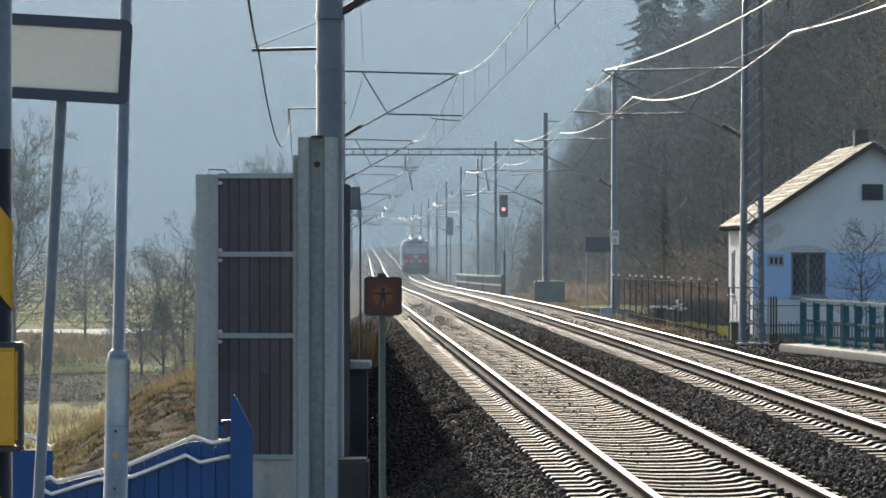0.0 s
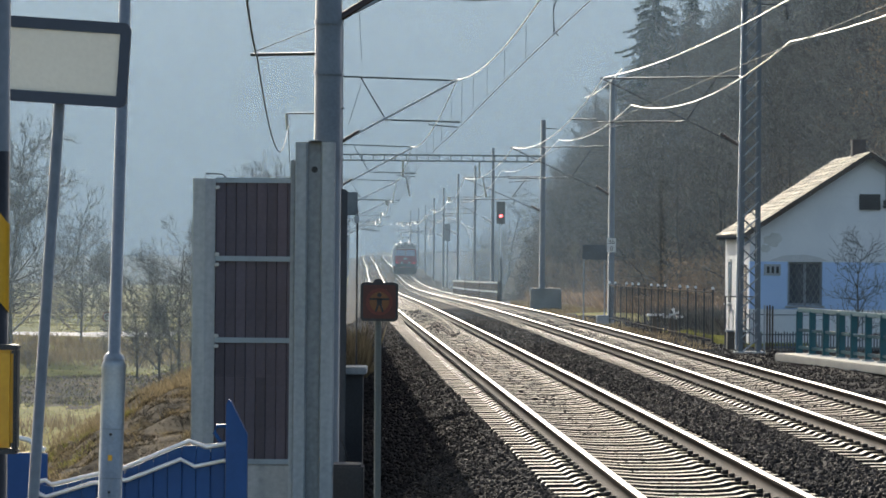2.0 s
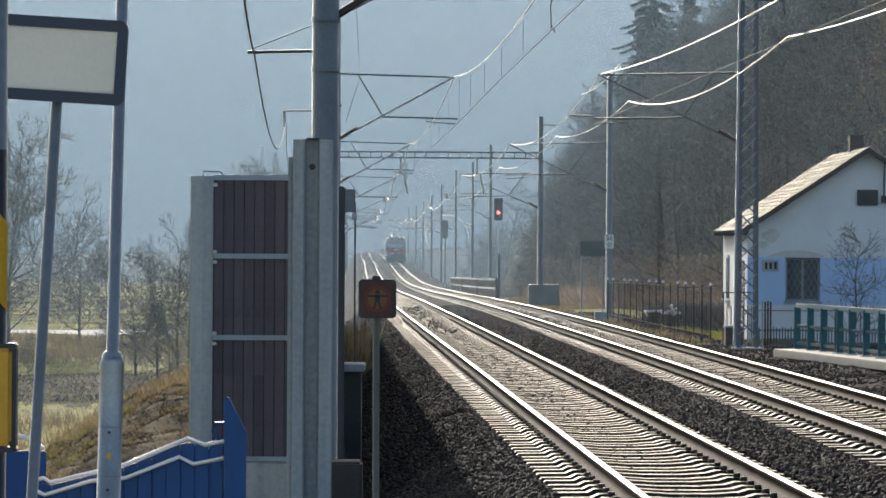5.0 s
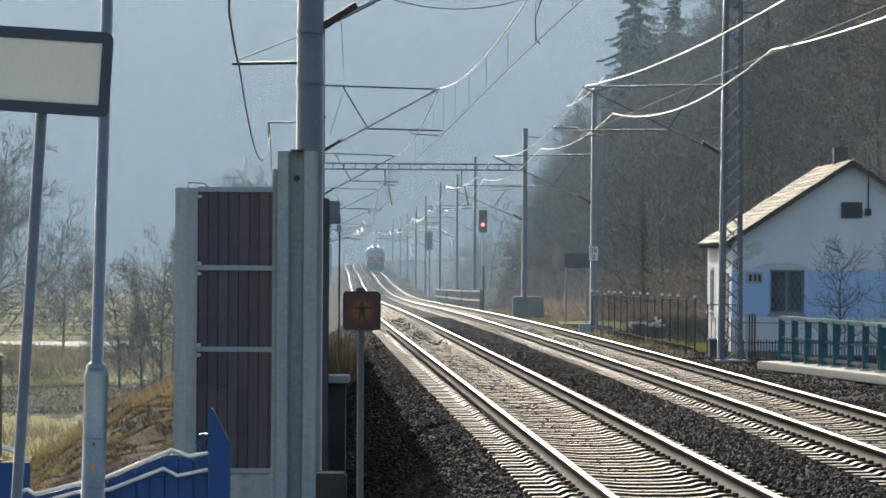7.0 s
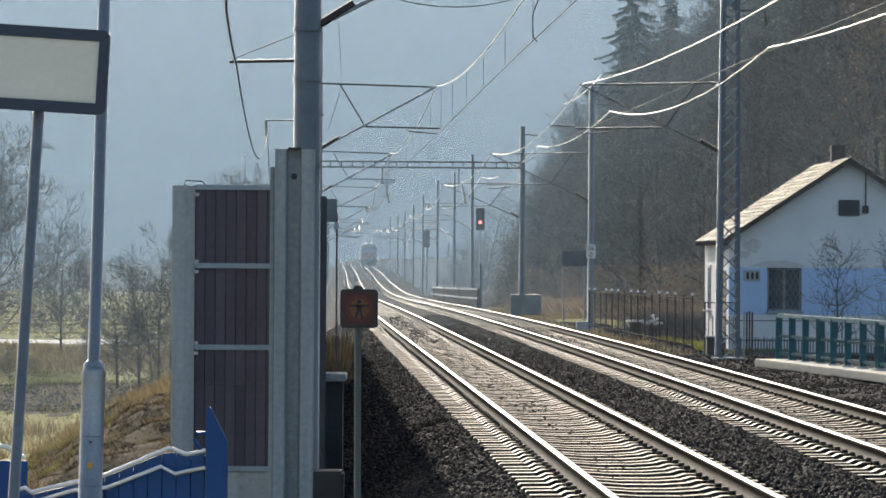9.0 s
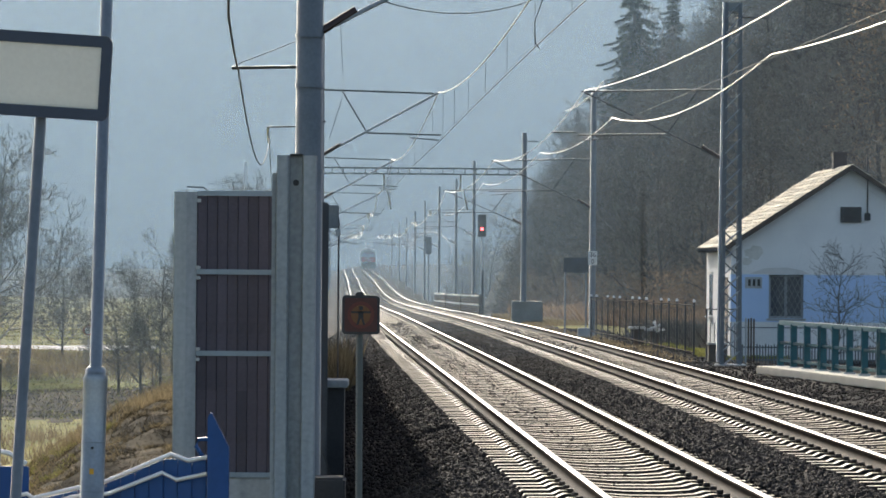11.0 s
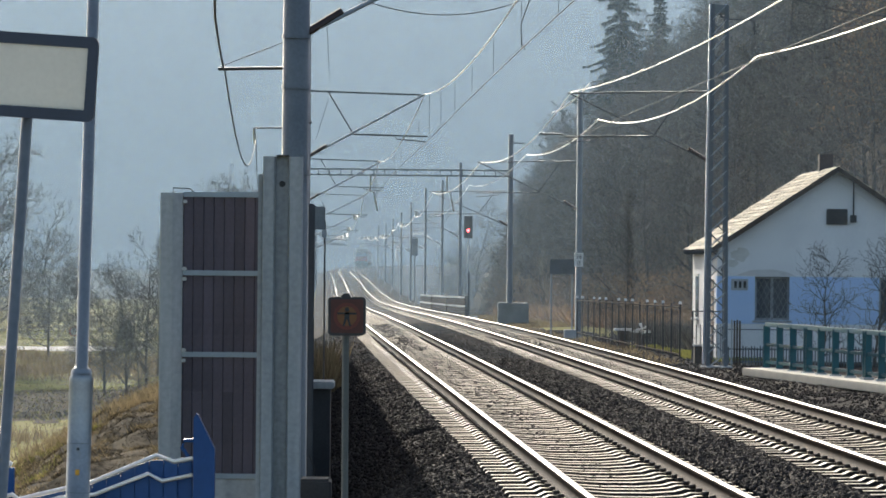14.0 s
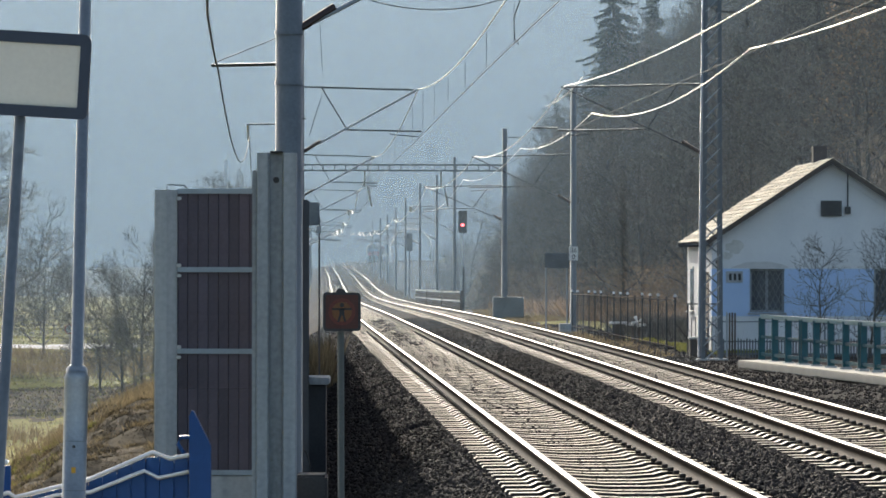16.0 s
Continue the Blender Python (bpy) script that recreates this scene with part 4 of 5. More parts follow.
# ---- locomotive ----
def build_loco():
    t = thing("locomotive", "crimson electric locomotive, cream-painted glare on roof edge, red tail lamps", "locomotive")
    b = bmesh.new()
    extrude_poly(b, [(-1.46, 1.05), (1.46, 1.05), (1.48, 1.3), (1.45, 2.9), (1.32, 3.45), (-1.32, 3.45), (-1.45, 2.9), (-1.48, 1.3)], "y", 0.35, 16.2)
    part("body", b, M_RED, t)
    b = bmesh.new()
    extrude_poly(b, [(-1.33, 3.452), (1.33, 3.452), (1.15, 3.75), (0.7, 3.92), (-0.7, 3.92), (-1.15, 3.75)], "y", 0.3, 16.1)
    part("roof", b, M_CREAM, t, "pale curved roof")
    for sx in (-1, 1):
        # panel added to brighten the flank as low sun would
        part("flank_glint_panel", boxed((sx * 1.49 - 0.012, 0.5, 1.25), (sx * 1.49 + 0.012, 16.0, 2.95), 0.004), M_GLINT, t, "pale panel added for the sunlit flank")
    b = bmesh.new()
    extrude_poly(b, [(-1.40, 1.1), (1.40, 1.1), (1.40, 2.3), (1.2, 3.4), (-1.2, 3.4), (-1.40, 2.3)], "y", 0.05, 0.349)
    part("cab_front", b, M_RED, t)
    part("cab_face", extrude_poly(bmesh.new(), [(-1.38, 2.34), (1.38, 2.34), (1.2, 3.24), (-1.2, 3.24)], "y", 0.03, 0.049), M_RED, t)
    for s in (-1, 1):
        b = bmesh.new()
        extrude_poly(b, [(s * 0.06, 2.45), (s * 1.22, 2.45), (s * 1.1, 3.16), (s * 0.06, 3.16)], "y", 0.012, 0.029)
        w = part("windscreen", b, M_SCREEN, t, "windscreen with sky sheen painted pale blue")
        b = bmesh.new()
        box(b, (s * 0.06 - 0.03, 0.0, 2.42), (s * 0.06 + 0.03, 0.011, 3.2))
        part("frame", b, M_CREAM, w)
        part("tail_lamp", tubed([(s * 1.02, 0.045, 1.62), (s * 1.02, -0.03, 1.62)], 0.1, 12), M_TAIL, t, "lit red tail lamp")
        part("headlamp", tubed([(s * 0.45, 0.045, 1.62), (s * 0.45, -0.03, 1.62)], 0.11, 12), M_CREAM, t)
        bf = part("buffer", tubed([(s * 0.87, 0.05, 1.06), (s * 0.87, -0.5, 1.06)], 0.08, 10), M_STEEL_DARK, t)
        part("buffer_plate", tubed([(s * 0.87, -0.5, 1.06), (s * 0.87, -0.55, 1.06)], 0.24, 16), M_STEEL_DARK, bf)
        part("grab_rail", tubed([(s * 1.44, 0.1, 1.3), (s * 1.47, 0.02, 2.3)], 0.03, 6), M_CREAM, t)
    # cream strip above the windscreens paints the glare there
    part("brow_glare", extrude_poly(bmesh.new(), [(-1.3, 3.25), (1.3, 3.25), (1.18, 3.44), (-1.18, 3.44)], "y", 0.015, 0.048), M_CREAM, t)
    for s in (-1, 1):
        # added tubes imitate sun on the corners, thicker on the sunward side
        part("corner_glint", tubed([(s * 1.42, 0.1, 1.2), (s * 1.42, 0.1, 2.4), (s * 1.3, 0.1, 3.5)], 0.22 if s < 0 else 0.1, 12), M_GLINT, t, "pale tube added for the sunlit body corner")
    part("skirt_panel", boxed((-1.41, 0.03, 1.1), (1.41, 0.048, 1.5)), M_SHADE, t, "slate grey lower front panel")
    part("nose_plate", boxed((-0.22, 0.01, 2.0), (0.22, 0.029, 2.2), 0.005), M_CREAM, t)
    for z, y, w in ((3.46, 0.28, 1.3), (3.93, 0.45, 0.7)):
        # tubes added to draw a highlight line along the roof front
        part("roof_edge_glint", tubed([(-w, y, z), (w, y, z)], 0.05, 8), M_GALV, t, "tube added to catch a glint on the roof edge")
    part("roof_lamp", boxed((-0.2, 0.2, 3.93), (0.2, 0.5, 4.1), 0.04), M_CREAM, t)
    for s in (-1, 1):
        part("roof_gear", boxed((s * 0.7 - 0.25, 0.6, 3.76), (s * 0.7 + 0.25, 1.4, 4.05), 0.05), M_CREAM, t)
        for x, z in ((1.08, 3.62), (0.48, 3.8)):
            # rounded lumps in pale metal shape the bright roof glints
            part("roof_glint_cowl", tubed([(s * x, 0.0, z - 0.06), (s * x, 0.1, z), (s * x, 0.5, z + 0.05), (s * x, 0.8, z)], [0.12, 0.25, 0.27, 0.12], 14), M_GLINT, t, "pale rounded lump added for a roof glint")
    part("chassis", boxed((-1.4, 0.25, 0.45), (1.4, 16, 1.04), 0.05), M_STEEL_DARK, t)
    part("plough", extrude_poly(bmesh.new(), [(-1.3, 0.2), (1.3, 0.2), (1.35, 0.6), (-1.35, 0.6)], "y", 0.05, 0.2), M_STEEL_DARK, t)
    for y in (2.2, 4.6, 11.6, 14.0):
        for s in (-1, 1):
            w = part("wheel", tubed([(s * 0.70, y, 0.55), (s * 0.82, y, 0.55)], 0.55, 24), M_STEEL_DARK, t)
            part("axle_box", boxed((s * 0.95 - 0.12, y - 0.25, 0.4), (s * 0.95 + 0.12, y + 0.25, 0.7), 0.03), M_STEEL_DARK, w)
    for y in (3.0, 13.0):
        b = bmesh.new()
        for s in (-1, 1):
            tube(b, [(s * 0.55, y, 4.0), (s * 0.5, y + 1.3, 4.45), (s * 0.45, y, 5.25 if y < 5 else 4.6)], 0.05, 6)
        tube(b, [(-0.85, y, 5.2 if y < 5 else 4.6), (-0.5, y, 5.3 if y < 5 else 4.65), (0.5, y, 5.3 if y < 5 else 4.65), (0.85, y, 5.2 if y < 5 else 4.6)], 0.06, 6)
        part("pantograph", b, M_GLINT, t, "raised pantograph" if y < 5 else "folded pantograph")
        for s in (-0.5, 0.5):
            part("roof_insulator", tubed([(s, y, 3.9), (s, y, 4.08)], 0.07, 8), M_INSUL, t)
    return t


loco = build_loco()


# ---- keeper's house ----
def house():
    t = thing("keepers_house", "small gabled keeper's house, white plaster over a blue band", "house")
    t.matrix_basis = pose(8.3, 101, -0.5, 0, 0, 0)
    W, L, E, A = 6.38, 8.6, 3.08, 5.17
    # gable wall towards the station with two window openings, in strips
    wins = [(1.02, 1.95), (4.35, 5.25)]
    zs0, zs1 = 1.12, 2.29
    b = bmesh.new()
    box(b, (0, 0, 0), (W, 0.35, 1.02), 0)
    part("base_wall", b, M_PLASTER, t)
    xs_ = [0.0, 1.02, 1.95, 4.35, 5.25, W]
    for i in range(5):
        if i % 2 == 0:
            part("blue_band", boxed((xs_[i], 0, 1.021), (xs_[i + 1], 0.35, zs1)), M_BLUEWALL, t, "faded blue painted band")
        else:
            part("blue_band", boxed((xs_[i], 0, 1.021), (xs_[i + 1], 0.35, zs0)), M_BLUEWALL, t)
    b = bmesh.new()
    extrude_poly(b, [(0, zs1 + 0.001), (W, zs1 + 0.001), (W, E), (W / 2, A), (0, E)], "y", 0, 0.35)
    part("gable", b, M_PLASTER, t)
    part("side_wall", boxed((0, 0.351, 0), (0.35, L, E)), M_PLASTER, t)
    part("side_wall", boxed((W - 0.35, 0.351, 0), (W, L, E)), M_PLASTER, t)
    b = bmesh.new()
    extrude_poly(b, [(0.351, 0), (W - 0.351, 0), (W - 0.351, E), (W / 2, A - 0.2), (0.351, E)], "y", L - 0.35, L)
    part("back_wall", b, M_PLASTER, t)
    # raised verge moulding
    for s in (-1, 1):
        b = bmesh.new()
        x0, x1 = (0.02, W / 2) if s < 0 else (W - 0.02, W / 2)
        extrude_poly(b, [(x0, E - 0.28), (x0, E - 0.02), (x1, A - 0.03), (x1, A - 0.27)], "y", -0.06, -0.002)
        part("verge_moulding", b, M_PLASTER, t)
    # bare plaster stains
    for cx, cz, rx, rz, seed in ((0.62, 2.86, 0.26, 0.2, 5), (0.42, 2.64, 0.18, 0.11, 9)):
        rnd = random.Random(seed)
        b = bmesh.new()
        extrude_poly(b, [(cx + rx * q * math.cos(a), cz + rz * q * math.sin(a)) for a, q in ((2 * math.pi * k / 18, 0.7 + 0.4 * rnd.random()) for k in range(18))], "y", -0.005, -0.001)
        part("plaster_patch", b, M_PATCH, t, "grey bare plaster patch")
    part("soot_streak", extrude_poly(bmesh.new(), [(0.5, zs1 + 0.02), (2.1, zs1 + 0.02), (1.9, zs1 + 0.12), (1.5, zs1 + 0.2), (0.9, zs1 + 0.17)], "y", -0.004, -0.001), mat("grey_wash", (0.72, 0.71, 0.69), (0.6, 0.59, 0.57), 0.9), t)
    for x0, x1 in wins:
        w = part("window", boxed((x0, 0.16, zs0), (x1, 0.18, zs1)), M_GLASS, t, "dark barred window")
        fr = bmesh.new()
        for a, c in (((x0, zs0), (x0 + 0.06, zs1)), ((x1 - 0.06, zs0), (x1, zs1)), ((x0, zs0), (x1, zs0 + 0.06)), ((x0, zs1 - 0.06), (x1, zs1)), (((x0 + x1) / 2 - 0.035, zs0), ((x0 + x1) / 2 + 0.035, zs1))):
            box(fr, (a[0], 0.10, a[1]), (c[0], 0.15, c[1]))
        part("frame", fr, M_CONC, w)
        g = bmesh.new()
        n = 7
        for i in range(-n, n + 8):
            for s in (-1, 1):
                p, q = [], []
                xa = x0 + i * 0.15
                pts = [(xa + (z - zs0) * 0.5 * s + (0.5 if s < 0 else 0), z) for z in np.linspace(zs0, zs1, 9)]
                pts = [(x, 0.05, z) for x, z in pts if x0 <= x <= x1]
                if len(pts) > 1:
                    tube(g, pts, 0.009, 4)
        part("grille", g, mat("grille_grey", (0.30, 0.31, 0.30), None, 0.5, 0.4), w, "diamond window grille")
        part("sill", boxed((x0 - 0.06, -0.06, zs0 - 0.06), (x1 + 0.06, 0.1, zs0 - 0.005), 0.01), M_CONC, w)
    # side window and downpipe on the sunlit wall
    w = part("window", boxed((-0.012, 6.2, 1.08), (-0.004, 7.4, 2.25)), M_GLASS, t, "side window")
    part("sill", boxed((-0.12, 6.1, 1.0), (0.0, 7.5, 1.07), 0.01), M_WHITE, w)
    part("lintel", boxed((-0.05, 6.15, 2.252), (0.0, 7.45, 2.33), 0.005), M_WHITE, w)
    part("door", boxed((-0.014, 0.9, 0.1), (-0.003, 1.8, 2.2)), M_TIMBER, t)
    # number board with plain bars
    nb = part("number_board", boxed((0.38, -0.025, 1.92), (0.83, -0.002, 2.22), 0.005), M_CONC, t, "white board with dark bars")
    for k in range(3):
        part("bar", boxed((0.46 + 0.125 * k, -0.031, 1.98), (0.53 + 0.125 * k, -0.026, 2.16)), M_BLACK, nb)
    part("vent", boxed((2.92, -0.07, 3.70), (3.48, -0.002, 4.12), 0.01), M_STEEL_DARK, t, "dark louvred hatch")
    jb = part("meter_box", boxed((3.56, -0.1, 3.76), (3.72, -0.002, 3.96), 0.01), M_STEEL_DARK, t)
    part("conduit", tubed([(3.64, -0.05, 3.96), (3.64, -0.05, 5.45)], 0.02, 6), M_STEEL_DARK, jb)
    part("alarm_lamp", boxed((0.1, -0.14, 2.42), (0.26, -0.003, 2.52), 0.02), M_STEEL_DARK, t)
    # roof: two slopes with a deck, verge boards and single slates
    run = W / 2
    ang = math.atan2(A - E, run)
    ln = math.hypot(run, A - E) + 0.27
    for s in (-1, 1):
        m = Matrix.Translation((W / 2, -0.35, A + 0.06)) @ (Matrix.Rotation(ang, 4, "Y") if s > 0 else Matrix.Rotation(math.pi, 4, "Z") @ Matrix.Translation((0, -L - 0.6, 0)) @ Matrix.Rotation(ang, 4, "Y"))
        deck = part("roof_slope", boxed((0, 0, -0.08), (ln, L + 0.6, 0.0)), M_TIMBER, t, "slated roof slope")
        deck.matrix_basis = m
        part("verge_board", boxed((0, -0.03 if s > 0 else L + 0.602, -0.10), (ln, -0.002 if s > 0 else L + 0.63, 0.02)), M_TIMBER, deck)
        sl = bmesh.new()
        box(sl, (-0.005, 0.004, 0.012), (0.42, 0.286, 0.026))
        for v in sl.verts:
            v.co.z += 0.02 * (v.co.x / 0.42)
        me = bpy.data.meshes.new("slate")
        sl.to_mesh(me)
        sl.free()
        me.materials.append(M_ROOF)
        # rows of slates down the slope
        rows_n, cols = (20, 15) if s < 0 else (8, 11)
        dx, dy = ln / rows_n, (L + 0.6) / cols
        for i in range(rows_n):
            for j in range(cols):
                o = new("slate", me)
                o.parent = deck
                o.matrix_basis = pose(i * dx + 0.012 * math.sin(7 * i + 3 * j), j * dy + (0.0 if i % 2 else -0.01), 0.008 * math.sin(i * 5 + j * 3), 0, 0, 1.4 * math.sin(i * 11 + j * 7)) @ Matrix.Diagonal((dx / 0.40, dy / 0.285, 1, 1))
        part("gutter", tubed([(ln + 0.02, 0, -0.06), (ln + 0.02, L + 0.6, -0.06)], 0.05, 8), M_STEEL_DARK, deck)
    ch = part("chimney", boxed((W / 2 - 0.14, 3.0, A - 0.4), (W / 2 + 0.24, 3.4, A + 0.5), 0.01), mat("sooty_brick", (0.10, 0.085, 0.08), (0.06, 0.05, 0.05), 0.9), t, "dark brick chimney")
    return t


house()


# ---- fences and railings on the house side ----
def iron_fence():
    a, b_ = Vector((7.5, 103.5, -0.5)), Vector((6.05, 134, -0.5))
    t = thing("iron_fence", "dark iron garden fence with pale caps on its posts", "fence", at=a)
    run = b_ - a
    n = 15
    for i in range(n + 1):
        p = run * (i / n)
        post = part("post", boxed((p.x - 0.024, p.y - 0.024, p.z - 0.2), (p.x + 0.024, p.y + 0.024, p.z + 1.5 - 0.17 * i / n), 0.006), M_STEEL_DARK, t)
        if i % 4 != 1:
            part("cap", tubed([(p.x, p.y, p.z + 1.501 - 0.17 * i / n), (p.x, p.y, p.z + 1.54 - 0.17 * i / n), (p.x, p.y, p.z + 1.58 - 0.17 * i / n)], [0.04, 0.045, 0.02], 8), M_WHITE, post, "pale cap")
    for z in (0.12, 1.42):
        part("rail", tubed([(0, 0, z), tuple(run + Vector((0, 0, z * 0.88)))], 0.02, 6), M_PLANK, t)
    bar = part("bar", boxed((-0.008, -0.008, 0.05), (0.008, 0.008, 1.3)), M_STEEL_DARK, t)
    for i in range(1, 75):
        shared("bar", bar.data, t, Matrix.Translation(run * ((i + 0.4) / 75)))
    # gate frame towards the house
    g = thing("garden_gate", "dark iron gate in a tubular frame", "gate", at=(7.62, 100.5, -0.5))
    part("gate_frame", tubed([(0, 0, -0.1), (0, 0, 1.35), (0.85, 0.1, 1.35), (0.85, 0.1, -0.1)], 0.03, 8), M_STEEL_DARK, g)
    for k in range(7):
        x = 0.1 + 0.11 * k
        part("bar", tubed([(x, 0.012 * k, 0.05), (x, 0.012 * k, 1.0)], 0.012, 6), M_STEEL_DARK, g)


iron_fence()


def garden_things():
    for x, d, z in ((6.9, 120, -0.55), (7.25, 117, -0.55)):
        t = thing("garden_table", "low pale stone slab on a dark pedestal in the garden", "table", "garden tables", at=(x, d, z))
        part("slab", boxed((-0.3, -0.3, 0.5), (0.3, 0.3, 0.57), 0.02), M_WHITE, t)
        part("pedestal", boxed((-0.12, -0.12, -0.2), (0.12, 0.12, 0.5), 0.02), M_TIMBER, t)
    t = thing("garden_ornament", "small white four-armed garden ornament on a stick", "ornament", at=(7.05, 113, -0.6))
    part("stick", tubed([(0, 0, -0.1), (0, 0, 0.75)], 0.02, 6), M_STEEL_DARK, t)
    for k in range(4):
        a = radians(20 + 90 * k)
        part("vane", tubed([(0, -0.02, 0.75), (0.17 * math.cos(a), -0.02, 0.75 + 0.17 * math.sin(a))], [0.02, 0.06], 6), M_WHITE, t)
    t = thing("compost_bin", "dark timber garden box beside the house", "box", at=(7.9, 99, -0.55))
    part("body", boxed((-0.35, -0.3, 0), (0.1, 0.3, 0.5), 0.02), M_TIMBER, t)
    part("lid", boxed((-0.38, -0.33, 0.505), (0.13, 0.33, 0.55), 0.01), M_CONC, t)
    t = thing("sign_board", "dark wide board on two posts at the wood edge", "sign", at=(5.75, 140, -0.7))
    part("board", boxed((-0.46, -0.03, 2.35), (0.46, 0.03, 2.9), 0.01), M_SHADE, t)
    for x in (-0.4, 0.38):
        part("post", tubed([(x, 0.06, -0.2), (x, 0.06, 2.9)], 0.03, 6), M_MAST, t)


garden_things()


def meadow_things():
    x, d = -17.9, 240
    z = float(ground_z(x, d))
    t = thing("hunting_hide", "dark timber hide on splayed legs among the shrubs", "hide", at=(x, d, z))
    for sx, sy in ((-1, -1), (1, -1), (-1, 1), (1, 1)):
        part("leg", tubed([(sx * 0.85, sy * 0.6, -0.2), (sx * 0.42, sy * 0.4, 1.5)], 0.06, 6), M_TIMBER, t)
    part("cabin", extrude_poly(bmesh.new(), [(-0.5, 1.4), (0.5, 1.4), (0.42, 2.5), (-0.3, 2.5)], "y", -0.5, 0.5), M_TIMBER, t)
    part("roof", boxed((-0.5, -0.65, 2.51), (0.6, 0.65, 2.58), 0.01), M_STEEL_DARK, t)
    part("brace", tubed([(-0.8, -0.6, 0.1), (0.5, -0.45, 1.3)], 0.04, 6), M_TIMBER, t)
    x, d = -22.9, 260
    z = float(ground_z(x, d))
    t = thing("road_sign", "round white road sign with a red rim beside the gravel path", "sign", at=(x, d, z))
    part("post", tubed([(0, 0, -0.2), (0, 0, 1.2)], 0.04, 8), M_GALV, t)
    part("rim", tubed([(0, -0.03, 1.5), (0, -0.01, 1.5)], 0.36, 24), mat("sign_rim_red", (0.45, 0.05, 0.04), None, 0.5), t, "red rim")
    part("face", tubed([(0, -0.045, 1.5), (0, -0.032, 1.5)], 0.26, 24), M_WHITE, t)


meadow_things()


def picket_fence():
    t = thing("picket_fence", "low fence of thin grey pickets in front of the house", "fence", at=(8.25, 97.5, -0.5))
    n = 54
    m_rod = mat("grey_picket", (0.17, 0.19, 0.2), (0.11, 0.12, 0.13), 0.6, per_piece=0.2)
    h = 0.52
    first = part("picket", extrude_poly(bmesh.new(), [(-0.018, 0), (0.018, 0), (0.018, h - 0.03), (0, h), (-0.018, h - 0.03)], "y", -0.01, 0.01), m_rod, t)
    for i in range(1, n):
        shared("picket", first.data, t, pose(0.075 * i, 0, -0.02 * (i % 3)))
    for z in (0.08, 0.4):
        part("rail", boxed((-0.05, 0.012, z), (0.075 * n, 0.04, z + 0.04)), m_rod, t)
    part("top_rail", tubed([(-0.05, 0.02, 0.93), (0.075 * n, 0.02, 0.93)], 0.014, 6), m_rod, t)
    for x in (0.0, 1.35, 2.7, 4.0):
        part("post", boxed((x - 0.02, 0.042, -0.2), (x + 0.02, 0.08, 0.95), 0.005), m_rod, t)
    for k, x in enumerate((0.15, 0.22, 0.29, 0.36)):
        part("stake", boxed((x - 0.022, -0.1, -0.2), (x + 0.022, -0.05, 1.18 - 0.02 * (k % 2)), 0.008), M_TIMBER if k else M_CONC, t)


picket_fence()


# lighter copy of the teal paint, imitating sun on the top rail
M_TEALTOP = mat("teal_rail_sunlit", (0.22, 0.36, 0.38), (0.14, 0.27, 0.29), 0.3)


def teal_railing():
    a, b_ = Vector((8.31, 87.0, -0.28)), Vector((10.75, 72.0, -0.2))
    t = thing("bridge_railing", "teal painted steel railing on a pale concrete kerb", "railing", at=a)
    run = b_ - a
    n = 13
    w = run.normalized()
    rot = math.degrees(math.atan2(w.y, w.x))
    for i in range(n + 1):
        p = run * (i / n)
        for k in ((0.0, 0.17) if i % 4 == 3 else (0.0,)):
            q = p + w * k
            o = part("post", boxed((-0.035, -0.075, 0.0), (0.035, 0.075, 1.0), 0.012), M_TEAL, t)
            o.matrix_basis = pose(q.x, q.y, q.z, 0, 0, rot)
            f = part("foot", boxed((-0.06, -0.12, -0.02), (0.06, 0.12, 0.03), 0.008), M_GALV, o)
    for z, r in ((1.02, 0.05), (0.56, 0.035), (0.16, 0.035)):
        o = part("rail", boxed((0, -r, z - r), (run.length, r, z + r), 0.01), M_TEALTOP if z > 1 else M_TEAL, t, "top rail with sunshine painted as paler teal" if z > 1 else "")
        o.matrix_basis = Matrix.Rotation(math.atan2(w.y, w.x), 4, "Z")
    kerb = part("kerb", boxed((-0.1, -0.55, -0.16), (run.length, 0.24, 0.02), 0.02), mat("kerb_concrete", (0.86, 0.79, 0.65), (0.74, 0.67, 0.54), 0.6, scale=2, fine=25), t, "pale concrete kerb")
    kerb.matrix_basis = Matrix.Rotation(math.atan2(w.y, w.x), 4, "Z")


teal_railing()


def parapet():
    t = thing("bridge_parapet", "dark timber parapet with two pale top rails beside the far track", "parapet", at=(0, 0, 0))
    pts = [(3.35, 213), (2.55, 236), (1.75, 260), (1.05, 285)]
    for (xa, da), (xb, db) in zip(pts, pts[1:]):
        # glint metal on the two rails stands for their sunlit tops
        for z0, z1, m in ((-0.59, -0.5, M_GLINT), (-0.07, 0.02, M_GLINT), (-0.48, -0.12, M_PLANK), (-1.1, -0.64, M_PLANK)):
            b = bmesh.new()
            za, zb = support(da) + 0.9, support(db) + 0.9
            vs = [b.verts.new((x + dx, d, z + zz)) for dx in (-0.05, 0.05) for x, d, z in ((xa, da, za), (xb, db, zb)) for zz in (z0, z1)]
            for q in ((0, 1, 3, 2), (4, 6, 7, 5), (0, 4, 5, 1), (2, 3, 7, 6), (0, 2, 6, 4), (1, 5, 7, 3)):
                b.faces.new([vs[i] for i in q])
            part("rail" if m is M_GLINT else "plank", b, m, t)
        part("post", boxed((xa - 0.09, da - 0.09, support(da) - 0.8), (xa + 0.09, da + 0.09, support(da) + 0.95), 0.02), M_TIMBER, t)


parapet()


